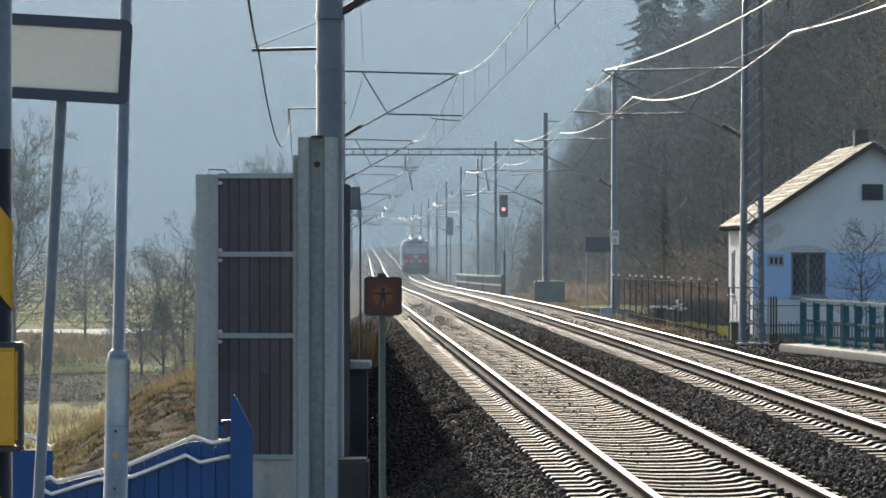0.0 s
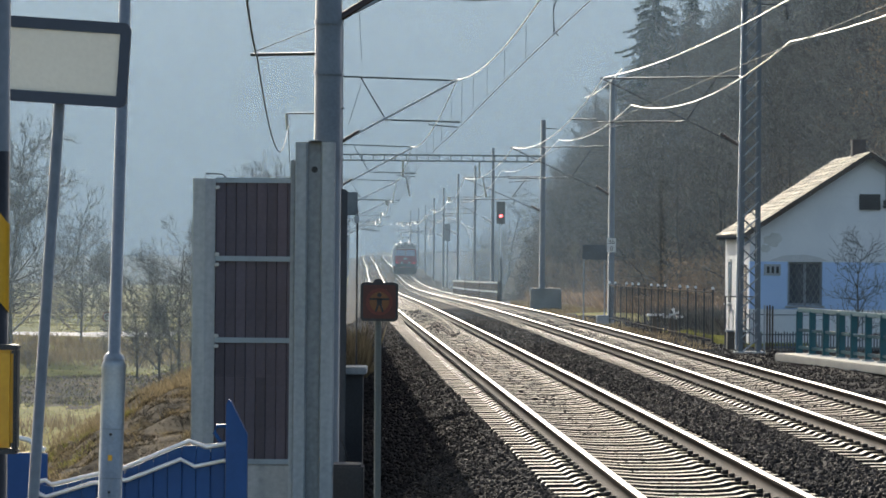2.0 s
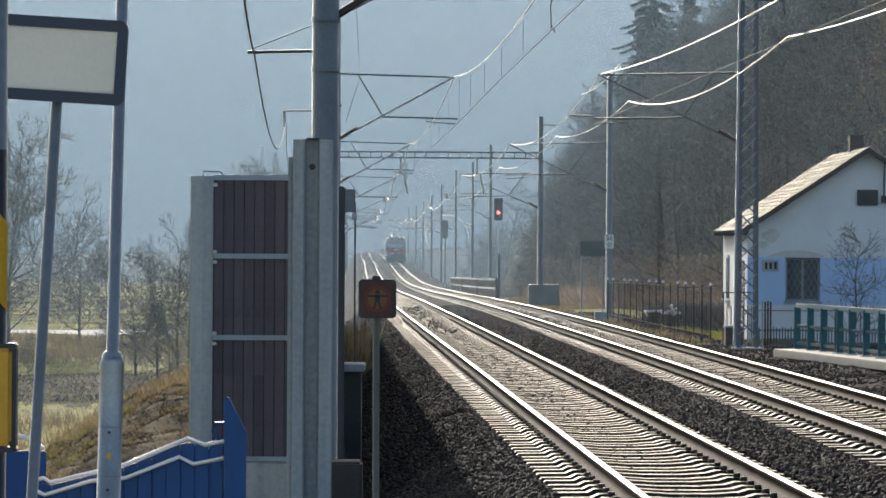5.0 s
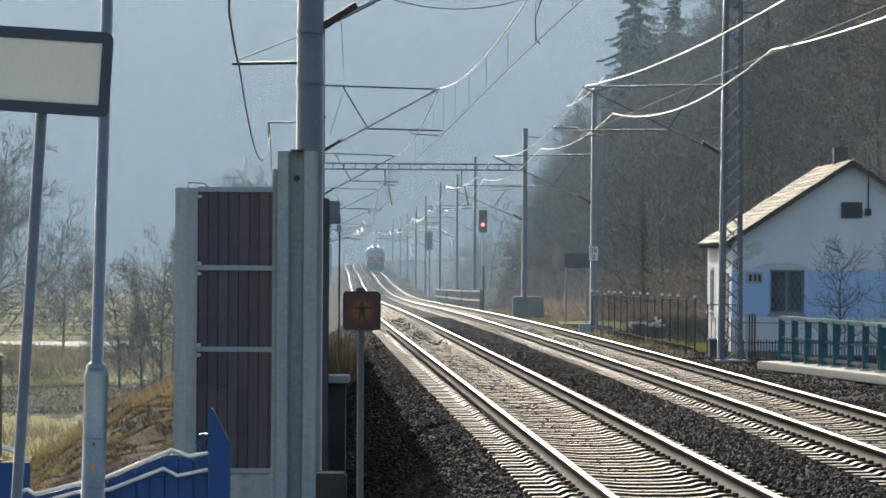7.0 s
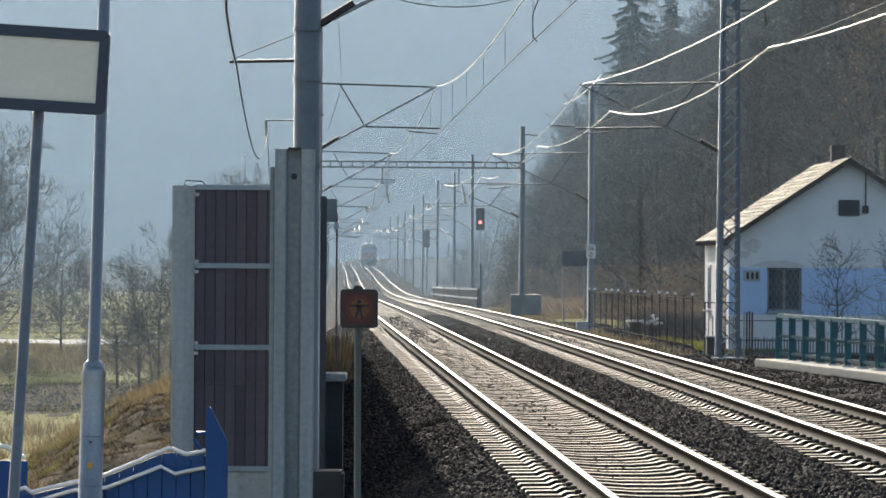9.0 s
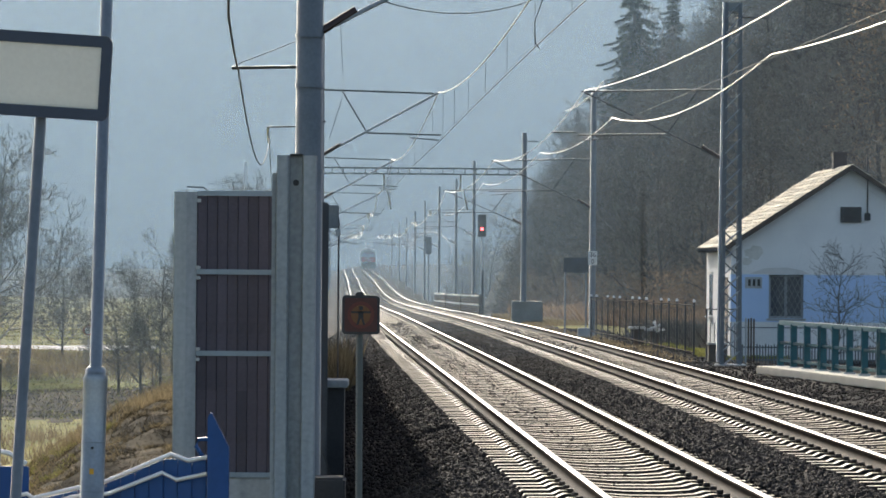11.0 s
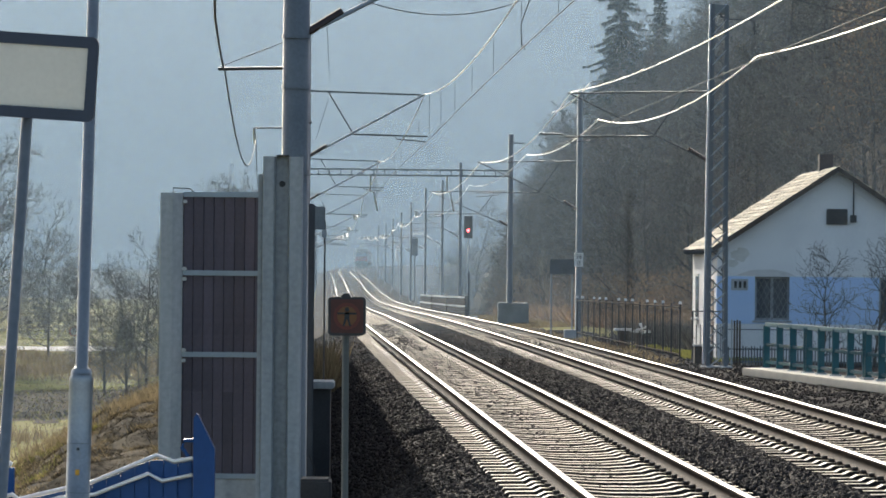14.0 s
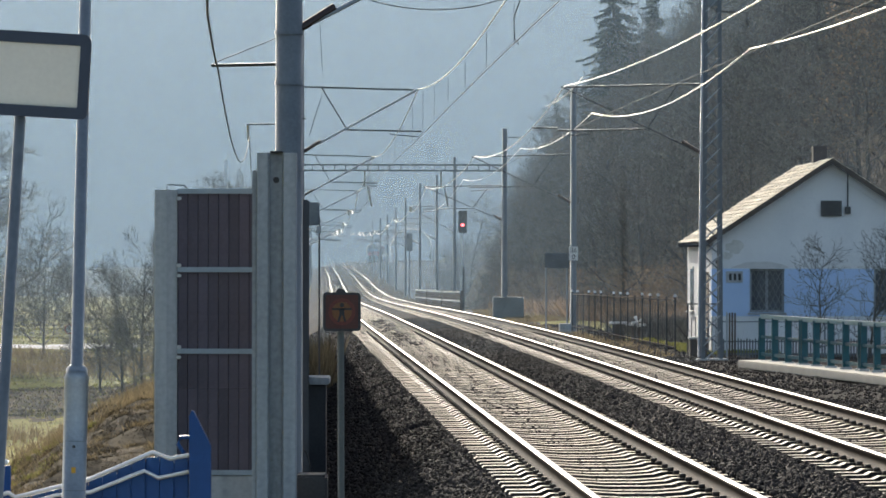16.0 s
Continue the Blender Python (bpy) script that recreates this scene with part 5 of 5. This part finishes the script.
def portal():
    t = thing("tunnel_portal", "pale concrete arch of a far tunnel mouth in haze", "tunnel portal", at=(2.3, 960, 0.3))
    plate = bmesh.new()
    inner, outer = [[plate.verts.new((r * math.cos(a), 0.0, 3.0 + r * math.sin(a))) for a in (math.pi * (-0.14 + 1.28 * k / 36) for k in range(37))] for r in (5.12, 5.5)]
    for i in range(36):
        plate.faces.new((inner[i], inner[i + 1], outer[i + 1], outer[i]))
    # plate made see-through so sun from behind brightens the rim
    part("arch", plate, M_HOOD, t, "see-through plate standing in for the sunlit arch rim")
    hood = [(4.85 * math.cos(a), 0.0, 3.0 + 4.85 * math.sin(a)) for a in (math.pi * (-0.14 + 1.28 * k / 36) for k in range(37))]
    b = bmesh.new()
    front, rear = [[b.verts.new((x * k, y, (z - 3.0) * k + 3.0)) for x, _, z in hood] for k, y in ((1.0, 0.2), (1.08, 14.0))]
    for i in range(36):
        b.faces.new((front[i], front[i + 1], rear[i + 1], rear[i]))
    # lining colour holds the darkness inside the tunnel
    part("lining", b, M_CONC_DARK, t, "dark tunnel lining")
    t = thing("factory_chimney", "slender pale chimney far off in the haze", "chimney", at=(-51, 1090, -6))
    part("stack", tubed([(0, 0, 0), (0, 0, 35)], [0.9, 0.6], 12), M_WHITE, t)


portal()


# ---- plants ----
def sticks(segs, n=3):
    """Tapered sticks from (start, end, r0, r1) as vertices and quads."""
    a = np.array([s[0] for s in segs])
    b = np.array([s[1] for s in segs])
    r0 = np.array([s[2] for s in segs])
    r1 = np.array([s[3] for s in segs])
    d = b - a
    d /= np.linalg.norm(d, axis=1, keepdims=True) + 1e-9
    ref = np.where(np.abs(d[:, 2:]) > 0.9, np.array([[1.0, 0, 0]]), np.array([[0, 0, 1.0]]))
    s = np.cross(d, ref)
    s /= np.linalg.norm(s, axis=1, keepdims=True) + 1e-9
    u = np.cross(s, d)
    ang = 2 * np.pi * np.arange(n) / n
    ring = s[:, None] * np.cos(ang)[None, :, None] + u[:, None] * np.sin(ang)[None, :, None]
    v = np.concatenate([a[:, None] + ring * r0[:, None, None], b[:, None] + ring * r1[:, None, None]], 1)
    k = np.arange(n)
    q = np.stack([k, (k + 1) % n, n + (k + 1) % n, n + k], 1)
    f = q[None] + 2 * n * np.arange(len(segs))[:, None, None]
    return v.reshape(-1, 3), f.reshape(-1, 4)


def bare_tree(seed, height, spread, limbs, name, label, category, leafy=0, low=0.25, kids_at=(3, 3, 3, 2), thin=0.25, rmin=0.009, leaf=0.12, twigs=None):
    rng = np.random.default_rng(seed)
    t = thing(name, label, category)
    trunk, twig = [], []
    tips = []

    def grow(p, d, length, r, level, out):
        steps = 3 if level < 2 else 2
        for i in range(steps):
            d = d + rng.normal(0, 0.13, 3) + np.array([0, 0, 0.07])
            d /= np.linalg.norm(d)
            q = p + d * length / steps
            out.append((p, q, r * (1 - 0.6 * i / steps), r * (1 - 0.6 * (i + 1) / steps)))
            p = q
            if level < 4:
                kids = kids_at[level - 1]
                for _ in range(kids):
                    if level == 3 and rng.random() < thin:
                        continue
                    side = rng.normal(0, 1, 3)
                    side -= d * side.dot(d)
                    side /= np.linalg.norm(side)
                    nd = d * rng.uniform(0.5, 0.9) + side * rng.uniform(0.45, 0.9)
                    grow(p, nd / np.linalg.norm(nd), length * rng.uniform(0.42, 0.6), max(r * 0.45, rmin), level + 1, twig)
        if level >= 2:
            tips.append(p)

    p, d, r = np.zeros(3), np.array([0, 0, 1.0]), 0.012 * height
    n = 8
    for i in range(n):
        d = d + rng.normal(0, 0.06, 3)
        d /= np.linalg.norm(d)
        q = p + d * height * 0.9 / n
        trunk.append((p, q, r * (1 - 0.9 * i / n), r * (1 - 0.9 * (i + 1) / n)))
        p = q
        if (i + 1) / n > low:
            for _ in range(limbs):
                a = rng.uniform(0, 2 * np.pi)
                up = rng.uniform(0.35, 1.1)
                nd = np.array([math.cos(a), math.sin(a), up])
                grow(p, nd / np.linalg.norm(nd), height * spread * rng.uniform(0.7, 1.1) * (1.15 - 0.75 * i / n), r * 0.5 * (1 - 0.7 * i / n), 1, twig)
    v, f = sticks(trunk, 7)
    raw("trunk", v, f, M_BARK, t)
    v, f = sticks(twig, 3)
    raw("crown", v, f, twigs or M_TWIG, t)
    if leafy:
        tp = np.array(tips)[rng.integers(0, len(tips), leafy)] + rng.normal(0, 0.12, (leafy, 3))
        raw_leaves("leaves", tp, leaf, rng, M_DRYLEAF, t)
    return t


def raw_leaves(name, centres, size, rng, material, parent, label="", kind=""):
    n = len(centres)
    a, b = rng.normal(size=(n, 3)), rng.normal(size=(n, 3))
    a /= np.linalg.norm(a, axis=1, keepdims=True)
    b -= a * (a * b).sum(1, keepdims=True)
    b /= np.linalg.norm(b, axis=1, keepdims=True)
    s = size * rng.uniform(0.6, 1.3, (n, 1))
    v = np.stack([centres - a * s, centres + b * s * 0.5, centres + a * s, centres - b * s * 0.5], 1).reshape(-1, 3)
    return raw(name, v, np.arange(4 * n).reshape(-1, 4), material, parent, label, kind)


def spruce(seed, height, name="spruce_tree", label="tall dark green spruce rising over the bare wood"):
    """Whorls of drooping boughs with upturned ends, each hung with small sprays of needles."""
    rng = np.random.default_rng(seed)
    t = thing(name, label, "tree", "spruces")
    v, f = sticks([((0, 0, 0), (0, 0, height), 0.016 * height, 0.02)], 8)
    raw("trunk", v, f, M_BARK, t)
    quads, limbs = [], []
    z = 0.1 * height
    while z < 0.985 * height:
        down = height - z
        whorl = 0.36 * down ** 0.92 * rng.uniform(0.8, 1.1) + 0.1
        turn = rng.uniform(0, 2 * np.pi)
        for k in range(6):
            if rng.random() < 0.12:
                continue
            a = turn + k * np.pi / 3 + rng.normal(0, 0.2)
            reach = whorl * rng.uniform(0.55, 1.12)
            out, side = np.array([math.cos(a), math.sin(a), 0]), np.array([-math.sin(a), math.cos(a), 0])
            z0 = z + rng.normal(0, 0.06)
            rise = 0.3 * (1 - min(1.0, down / 6.0))

            def bough(q):
                return out * reach * q + np.array([0, 0, z0 + reach * (rise * q - 0.62 * q * q + 0.34 * q ** 4)])
            pts = [bough(q) for q in (0, 0.35, 0.7, 1.0)]
            limbs += [(p, q, 0.028 - 0.007 * i, 0.021 - 0.006 * i) for i, (p, q) in enumerate(zip(pts, pts[1:]))]
            n = int(8 + 10 * reach)
            for i in range(n):
                u = 0.12 + 0.88 * (i + rng.random()) / n
                c = bough(u)
                for sgn in (-1, 1):
                    w = (0.24 * reach * (1.1 - u) + 0.13) * rng.uniform(0.5, 1.15)
                    tip = c + side * sgn * w + out * w * rng.uniform(0.1, 0.7) + np.array([0, 0, -rng.uniform(0.05, 0.55) * w])
                    mid = (c + tip) / 2
                    quads += [c, mid + out * 0.045 + np.array([0, 0, 0.03]), tip, mid - out * 0.035 - np.array([0, 0, 0.06])]
                hang = rng.uniform(0.12, 0.38)
                drop_tip = c + out * 0.08 + np.array([0, 0, -hang])
                quads += [c - side * 0.035, c + side * 0.035, drop_tip + side * 0.012, drop_tip - side * 0.012]
        z += rng.uniform(0.22, 0.36)
    v, f = sticks(limbs, 3)
    raw("limbs", v, f, M_BARK, t)
    q = np.array(quads)
    raw("crown", q, np.arange(len(q)).reshape(-1, 4), M_NEEDLE, t)
    return t


def place(src, x, d, s, turn, first):
    z = float(ground_z(x, d)) - 0.15
    m = pose(x, d, z, 0, 0, turn) @ Matrix.Scale(s, 4)
    if first:
        src.matrix_basis = m
        return src
    return copy_thing(src, m @ Matrix.Diagonal((*[1 / c for c in src.scale], 1)))


def woods():
    rng = np.random.default_rng(11)
    kinds = [bare_tree(21 + k, 10.0, 0.30, 3, "bare_tree", "leafless grey-brown tree on the wooded slope", "tree", low=0.08, leafy=50, kids_at=(2, 2, 1, 0), rmin=0.017, leaf=0.055) for k in range(5)]
    for k in kinds:
        tagged(k, group="bare trees on the slope")
    used = set()
    spots = []
    for i in range(4000):
        d = rng.uniform(140, 345)
        w = rng.uniform(0.3, 26) if i % 3 else rng.uniform(0.3, 9)
        x = float(far_x(d)) + float(slope_foot(d)) + w
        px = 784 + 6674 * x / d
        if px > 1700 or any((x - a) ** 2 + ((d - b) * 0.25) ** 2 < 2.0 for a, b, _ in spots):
            continue
        if min(abs(d - 190), abs(d - 265)) < 3.0 or (w < 3.2 and d < 235 and rng.random() < 0.72):
            continue
        spots.append((x, d, w))
        if len(spots) >= 230:
            break
    for i, (x, d, w) in enumerate(spots):
        k = i % 5
        edge = float(np.interp(d, [140, 175, 225, 255, 300, 345], [0.75, 1.0, 0.98, 0.88, 0.68, 0.55]))
        h = max(0.34 + 0.075 * min(w, 9.5), edge * max(0.0, 1 - 0.05 * w)) * rng.uniform(0.7, 1.1)
        place(kinds[k], x, d, h, rng.uniform(0, 360), k not in used)
        used.add(k)
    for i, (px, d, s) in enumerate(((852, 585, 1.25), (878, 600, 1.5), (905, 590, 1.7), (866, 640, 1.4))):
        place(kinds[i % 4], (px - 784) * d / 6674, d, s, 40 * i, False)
    oak = bare_tree(5, 10.0, 0.24, 3, "withered_tree", "tree still holding withered brown leaves", "tree", leafy=2200, kids_at=(3, 2, 2, 0), rmin=0.018, leaf=0.075)
    oak["group"] = "trees with withered leaves"
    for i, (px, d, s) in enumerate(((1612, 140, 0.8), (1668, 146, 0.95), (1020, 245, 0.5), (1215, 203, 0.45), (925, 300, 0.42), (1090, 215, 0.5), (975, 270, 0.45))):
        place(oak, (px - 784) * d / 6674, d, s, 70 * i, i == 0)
    sp = spruce(3, 15.5)
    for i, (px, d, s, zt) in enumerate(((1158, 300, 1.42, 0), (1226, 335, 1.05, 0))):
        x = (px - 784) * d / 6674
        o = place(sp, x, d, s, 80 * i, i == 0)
    # left side of the valley
    lone = bare_tree(77, 11.5, 0.33, 3, "bare_tree", "leafless spreading tree at the meadow edge", "tree", low=0.12, kids_at=(3, 3, 2, 1), rmin=0.014)
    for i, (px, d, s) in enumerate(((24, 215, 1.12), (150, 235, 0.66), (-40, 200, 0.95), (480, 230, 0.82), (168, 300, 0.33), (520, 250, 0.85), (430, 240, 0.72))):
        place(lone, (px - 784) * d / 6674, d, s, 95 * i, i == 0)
    bush = bare_tree(91, 6.5, 0.36, 3, "bare_shrub", "thicket of leafless shrubs below the embankment", "shrub", low=0.0, kids_at=(2, 2, 2, 1))
    bush["group"] = "leafless shrubs"
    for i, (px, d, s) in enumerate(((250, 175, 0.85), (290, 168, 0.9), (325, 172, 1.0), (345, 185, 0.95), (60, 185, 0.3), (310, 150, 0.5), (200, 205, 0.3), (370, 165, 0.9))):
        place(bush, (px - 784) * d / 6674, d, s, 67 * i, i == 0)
    brush = bare_tree(95, 4.2, 0.42, 2, "slope_shrub", "arching brown brushwood at the foot of the slope", "shrub", low=0.0, leafy=120, kids_at=(2, 2, 1, 0), rmin=0.009, leaf=0.05, twigs=M_BRUSH)
    brush["group"] = "brushwood on the slope"
    for i in range(58):
        d = 133 + 110 * rng.random() ** 1.4
        x = float(far_x(d)) + float(slope_foot(d)) + rng.uniform(-0.6, 5.5)
        place(brush, x, d, rng.uniform(0.45, 0.95), rng.uniform(0, 360), i == 0)
    hb = bare_tree(93, 3.2, 0.30, 3, "garden_shrub", "bare garden shrub in front of the blue wall", "shrub", low=0.05, kids_at=(2, 1, 1, 0), rmin=0.006)
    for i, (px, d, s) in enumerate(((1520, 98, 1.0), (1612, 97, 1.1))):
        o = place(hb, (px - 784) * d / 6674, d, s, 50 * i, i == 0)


woods()


def blades(name, label, category, n, pick, h0, h1, material, seed, lean=0.5, width=0.012):
    rng = np.random.default_rng(seed)
    x, y = pick(rng, n)
    z = ground_z(x, y) - 0.03
    h = rng.uniform(h0, h1, len(x))
    a = rng.uniform(0, 2 * np.pi, len(x))
    b = rng.uniform(0, 2 * np.pi, len(x))
    w = width * rng.uniform(0.6, 1.5, len(x)) * (0.5 + y / 90)
    base = np.stack([x, y, z], 1)
    side = np.stack([np.cos(a), 0.3 * np.sin(a), 0 * a], 1) * w[:, None]
    tip = base + np.stack([np.cos(b) * lean * h, np.sin(b) * lean * h, h], 1)
    v = np.stack([base - side, base + side, tip], 1).reshape(-1, 3)
    ob = raw(name, v, np.arange(len(v)).reshape(-1, 3), material, None, label, "stuff")
    return tagged(ob, category=category)


def by_left(d0, d1, u0, u1, clump=None):
    def pick(rng, n):
        y = rng.uniform(d0, d1, n)
        x = near_x(y) + rng.uniform(u0, u1, n)
        if clump is not None:
            keep = hump(x + 7, y, 1.7) + 0.6 * hump(x, y + 5, 4.1) + rng.normal(0, 0.25, n) > clump
            x, y = x[keep], y[keep]
        return x, y
    return pick


def by_clumps(d0, d1, u0, u1, count, size, seed):
    """Blades gathered in tussocks of uneven size."""
    def pick(rng, n):
        own = np.random.default_rng(seed)
        cy = own.uniform(d0, d1, count)
        cu = own.uniform(u0, u1, count)
        r = size * own.uniform(0.4, 1.5, count)
        k = own.integers(0, count, n)
        y = cy[k] + rng.normal(0, 1, n) * r[k] * 1.6
        return near_x(y) + cu[k] + rng.normal(0, 1, n) * r[k], y
    return pick


def by_right(d0, d1, u0, u1):
    def pick(rng, n):
        y = rng.uniform(d0, d1, n)
        return far_x(y) + rng.uniform(u0, u1, n), y
    return pick


def by_slope(d0, d1, w0, w1):
    def pick(rng, n):
        y = rng.uniform(d0, d1, n)
        return far_x(y) + slope_foot(y) + rng.uniform(w0, w1, n), y
    return pick


blades("dry_grass", "long straw-coloured grass on the embankment slope", "grass", 60000, by_clumps(60, 98, -15, -4.9, 560, 0.15, 41), 0.04, 0.16, M_STRAW, 1, 0.9, 0.006)
blades("tall_dry_grass", "tall tawny grass behind the earth bank", "grass", 30000, by_left(87, 128, -10.5, -4.8, -0.3), 0.1, 0.4, M_STRAW, 21, 0.6, 0.01)
blades("meadow_tufts", "pale tufts over the winter meadow", "grass", 30000, by_left(130, 420, -42, -9), 0.05, 0.2, M_STRAW, 2, width=0.012)
blades("green_tufts", "green grass patches on the meadow", "grass", 40000, by_left(96, 330, -34, -9), 0.04, 0.14, M_GREENBLADE, 3, width=0.014)
blades("meadow_scrub", "dark leafless scrub along the meadow brook", "scrub", 14000, by_left(192, 240, -36, -10), 0.15, 0.8, M_STRAW, 12, 0.6, 0.012)
blades("plough_clods", "rough dark tussocks on the ploughed strip", "earth", 14000, by_left(148, 184, -32, -10), 0.04, 0.2, M_TWIG, 24, 1.0, 0.012)
blades("dry_stalks", "dry stalks and thistles on the near meadow", "weeds", 3800, by_clumps(100, 135, -26, -10.5, 60, 0.5, 44), 0.2, 0.75, M_STRAW, 45, 0.35, 0.012)
blades("lawn", "sunlit yellow-green lawn in the garden", "grass", 26000, by_right(100, 122, 3.85, 6.0), 0.05, 0.15, M_GREENBLADE, 4)
blades("garden_scrub", "brown leafless scrub behind the garden fence", "scrub", 9000, by_right(108, 138, 4.4, 9.5), 0.2, 0.9, M_TWIG, 46, 0.7, 0.012)
blades("verge_grass", "sunlit pale yellow verge beside the parapet", "grass", 20000, by_right(172, 240, 2.9, 6.0), 0.05, 0.2, M_STRAW, 22)
blades("wayside_grass", "dry grass along the foot of the ballast", "grass", 1800, by_right(98, 165, 2.4, 3.1), 0.05, 0.2, M_STRAW, 5)
blades("undergrowth", "brown bramble and dead stems on the wood floor", "undergrowth", 20000, by_slope(115, 345, -0.5, 16), 0.2, 0.9, M_TWIG, 6, 0.8, 0.02)
blades("dead_leaves_scrub", "rusty brown scrub at the foot of the slope", "undergrowth", 46000, by_slope(132, 345, -0.8, 6), 0.2, 1.0, M_DRYLEAF, 7, 0.8, 0.03)
blades("barrier_weeds", "yellow withered weeds beside the barrier", "weeds", 900, by_left(84, 97, -3.1, -2.35), 0.35, 1.35, M_STRAW, 8, 0.3, 0.02)
blades("bank_brush", "withered stalks and brambles on the earth bank", "weeds", 1800, by_left(55, 125, -13, -4.8), 0.05, 0.3, M_TWIG, 14, 0.9, 0.006)
blades("bank_grass", "green-yellow grass clumps on the earth bank", "grass", 30000, by_clumps(66, 100, -15, -7.5, 200, 0.2, 43), 0.04, 0.18, M_GREENBLADE, 15, 0.9, 0.008)
blades("earth_clods", "dark crumbling clods and roots on the eroded bank", "earth", 200000, by_left(58, 97, -15, -4.8), 0.02, 0.07, M_SOIL, 23, 1.6, 0.006)
blades("post_weeds", "brown withered weeds at the barrier foot", "weeds", 260, by_left(42.3, 43.3, -4.9, -4.1), 0.2, 0.8, M_DRYLEAF, 9, 0.3)


def slope_leaves():
    rng = np.random.default_rng(31)
    kinds = (("hanging_leaves", "withered leaves clinging to the slope thicket", 14000, 6.0, 0.042, 22, M_DRYLEAF),
             # straw-coloured flecks paint the sun sparkle on bare twigs
             ("twig_glint_specks", "pale specks standing in for sun glints on twigs", 16000, 8.5, 0.04, 22, M_STRAW),
             ("leafy_scrub", "low russet scrub and bramble leaves at the slope foot", 52000, 2.4, 0.06, 5.0, M_DRYLEAF))
    for name, label, n, top, size, reach, m in kinds:
        y = 150 + 195 * rng.random(n) ** 1.2
        w = rng.uniform(-0.9, reach, n)
        x = far_x(y) + slope_foot(y) + w
        keep = hump(x * 0.5, y * 0.25, 1.0) + rng.normal(0, 0.6, n) > -0.2
        x, y, w = x[keep], y[keep], w[keep]
        h = rng.random(len(x)) ** 1.6 * top * (np.clip(0.25 + w / 8, 0, 1) if reach > 10 else 1.0)
        c = np.stack([x, y, ground_z(x, y) + h + 0.1], 1)
        tagged(raw_leaves(name, c, size, rng, m, None, label, "stuff"), category="leaves")


slope_leaves()


def gravel_path():
    ds = np.linspace(-34, -18.5, 20)
    v = []
    for x in ds:
        y = 262 + 0.35 * (x + 26)
        for o in (-3.0, 3.0):
            v.append((x, y + o, float(ground_z(x, y + o)) + 0.12))
    f = [(2 * i, 2 * i + 2, 2 * i + 3, 2 * i + 1) for i in range(len(ds) - 1)]
    tagged(raw("path", v, f, mat("pale_gravel", (0.55, 0.52, 0.46), (0.42, 0.40, 0.35), 0.8), None, "pale gravel path across the meadow", "structure"), category="path")


gravel_path()


# ---- mist: flat tinted sheets stand in for sunlit haze across the valley ----
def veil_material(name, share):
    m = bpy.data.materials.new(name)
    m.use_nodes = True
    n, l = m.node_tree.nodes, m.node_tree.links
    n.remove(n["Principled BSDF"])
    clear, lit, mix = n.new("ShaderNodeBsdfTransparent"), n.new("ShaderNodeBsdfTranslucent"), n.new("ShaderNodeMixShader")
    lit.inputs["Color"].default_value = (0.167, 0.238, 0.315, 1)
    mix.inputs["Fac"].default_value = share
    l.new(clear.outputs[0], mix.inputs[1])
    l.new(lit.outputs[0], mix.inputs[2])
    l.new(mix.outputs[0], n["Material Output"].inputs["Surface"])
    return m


# added sheets at set distances; their blue tint lifts whatever lies behind
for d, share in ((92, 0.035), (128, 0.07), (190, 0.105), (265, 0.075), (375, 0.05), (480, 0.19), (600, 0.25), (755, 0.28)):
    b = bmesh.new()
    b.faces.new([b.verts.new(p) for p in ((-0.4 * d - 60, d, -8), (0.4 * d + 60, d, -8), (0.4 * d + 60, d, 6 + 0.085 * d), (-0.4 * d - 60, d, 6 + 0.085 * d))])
    tagged(part("mist", b, veil_material("haze_sheet", share), None, "flat bluish see-through sheet standing in for valley haze", "structure"), category="mist")


# ---- far hillside, its haze painted as a glow ----
def backdrop():
    m = bpy.data.materials.new("hillside_haze_glow")
    m.use_nodes = True
    n, l = m.node_tree.nodes, m.node_tree.links
    n.remove(n["Principled BSDF"])
    # emission colour carries the haze: darkest below mid-height, palest at the top
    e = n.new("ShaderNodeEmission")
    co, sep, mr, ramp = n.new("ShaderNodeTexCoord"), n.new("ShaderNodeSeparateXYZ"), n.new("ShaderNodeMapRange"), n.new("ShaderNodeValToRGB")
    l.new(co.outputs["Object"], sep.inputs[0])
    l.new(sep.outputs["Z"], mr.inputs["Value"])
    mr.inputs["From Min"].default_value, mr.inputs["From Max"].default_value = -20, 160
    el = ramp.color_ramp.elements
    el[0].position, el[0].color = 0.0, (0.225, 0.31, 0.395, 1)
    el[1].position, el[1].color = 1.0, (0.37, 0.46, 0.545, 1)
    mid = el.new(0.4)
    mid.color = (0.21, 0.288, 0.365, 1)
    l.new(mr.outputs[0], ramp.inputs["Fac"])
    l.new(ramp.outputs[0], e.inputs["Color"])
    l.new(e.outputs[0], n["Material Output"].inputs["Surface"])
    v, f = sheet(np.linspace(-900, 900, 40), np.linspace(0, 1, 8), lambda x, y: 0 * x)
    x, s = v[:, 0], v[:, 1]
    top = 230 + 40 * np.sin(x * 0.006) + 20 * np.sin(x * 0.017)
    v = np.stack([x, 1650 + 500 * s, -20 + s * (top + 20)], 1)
    return tagged(raw("backdrop", v, f, m, None, "far mountainside sheet with blue haze painted as glow", "structure"), category="hillside")


backdrop()


def motions():
    rows = []
    for k in range(0, 33):
        t = k * 0.5
        d = 400 + 29.0 * t
        rows.append((t, pose(float(far_x(d)), d, float(rail_z(d)), 0, 0, heading(d))))
    walk(loco, rows)


motions()
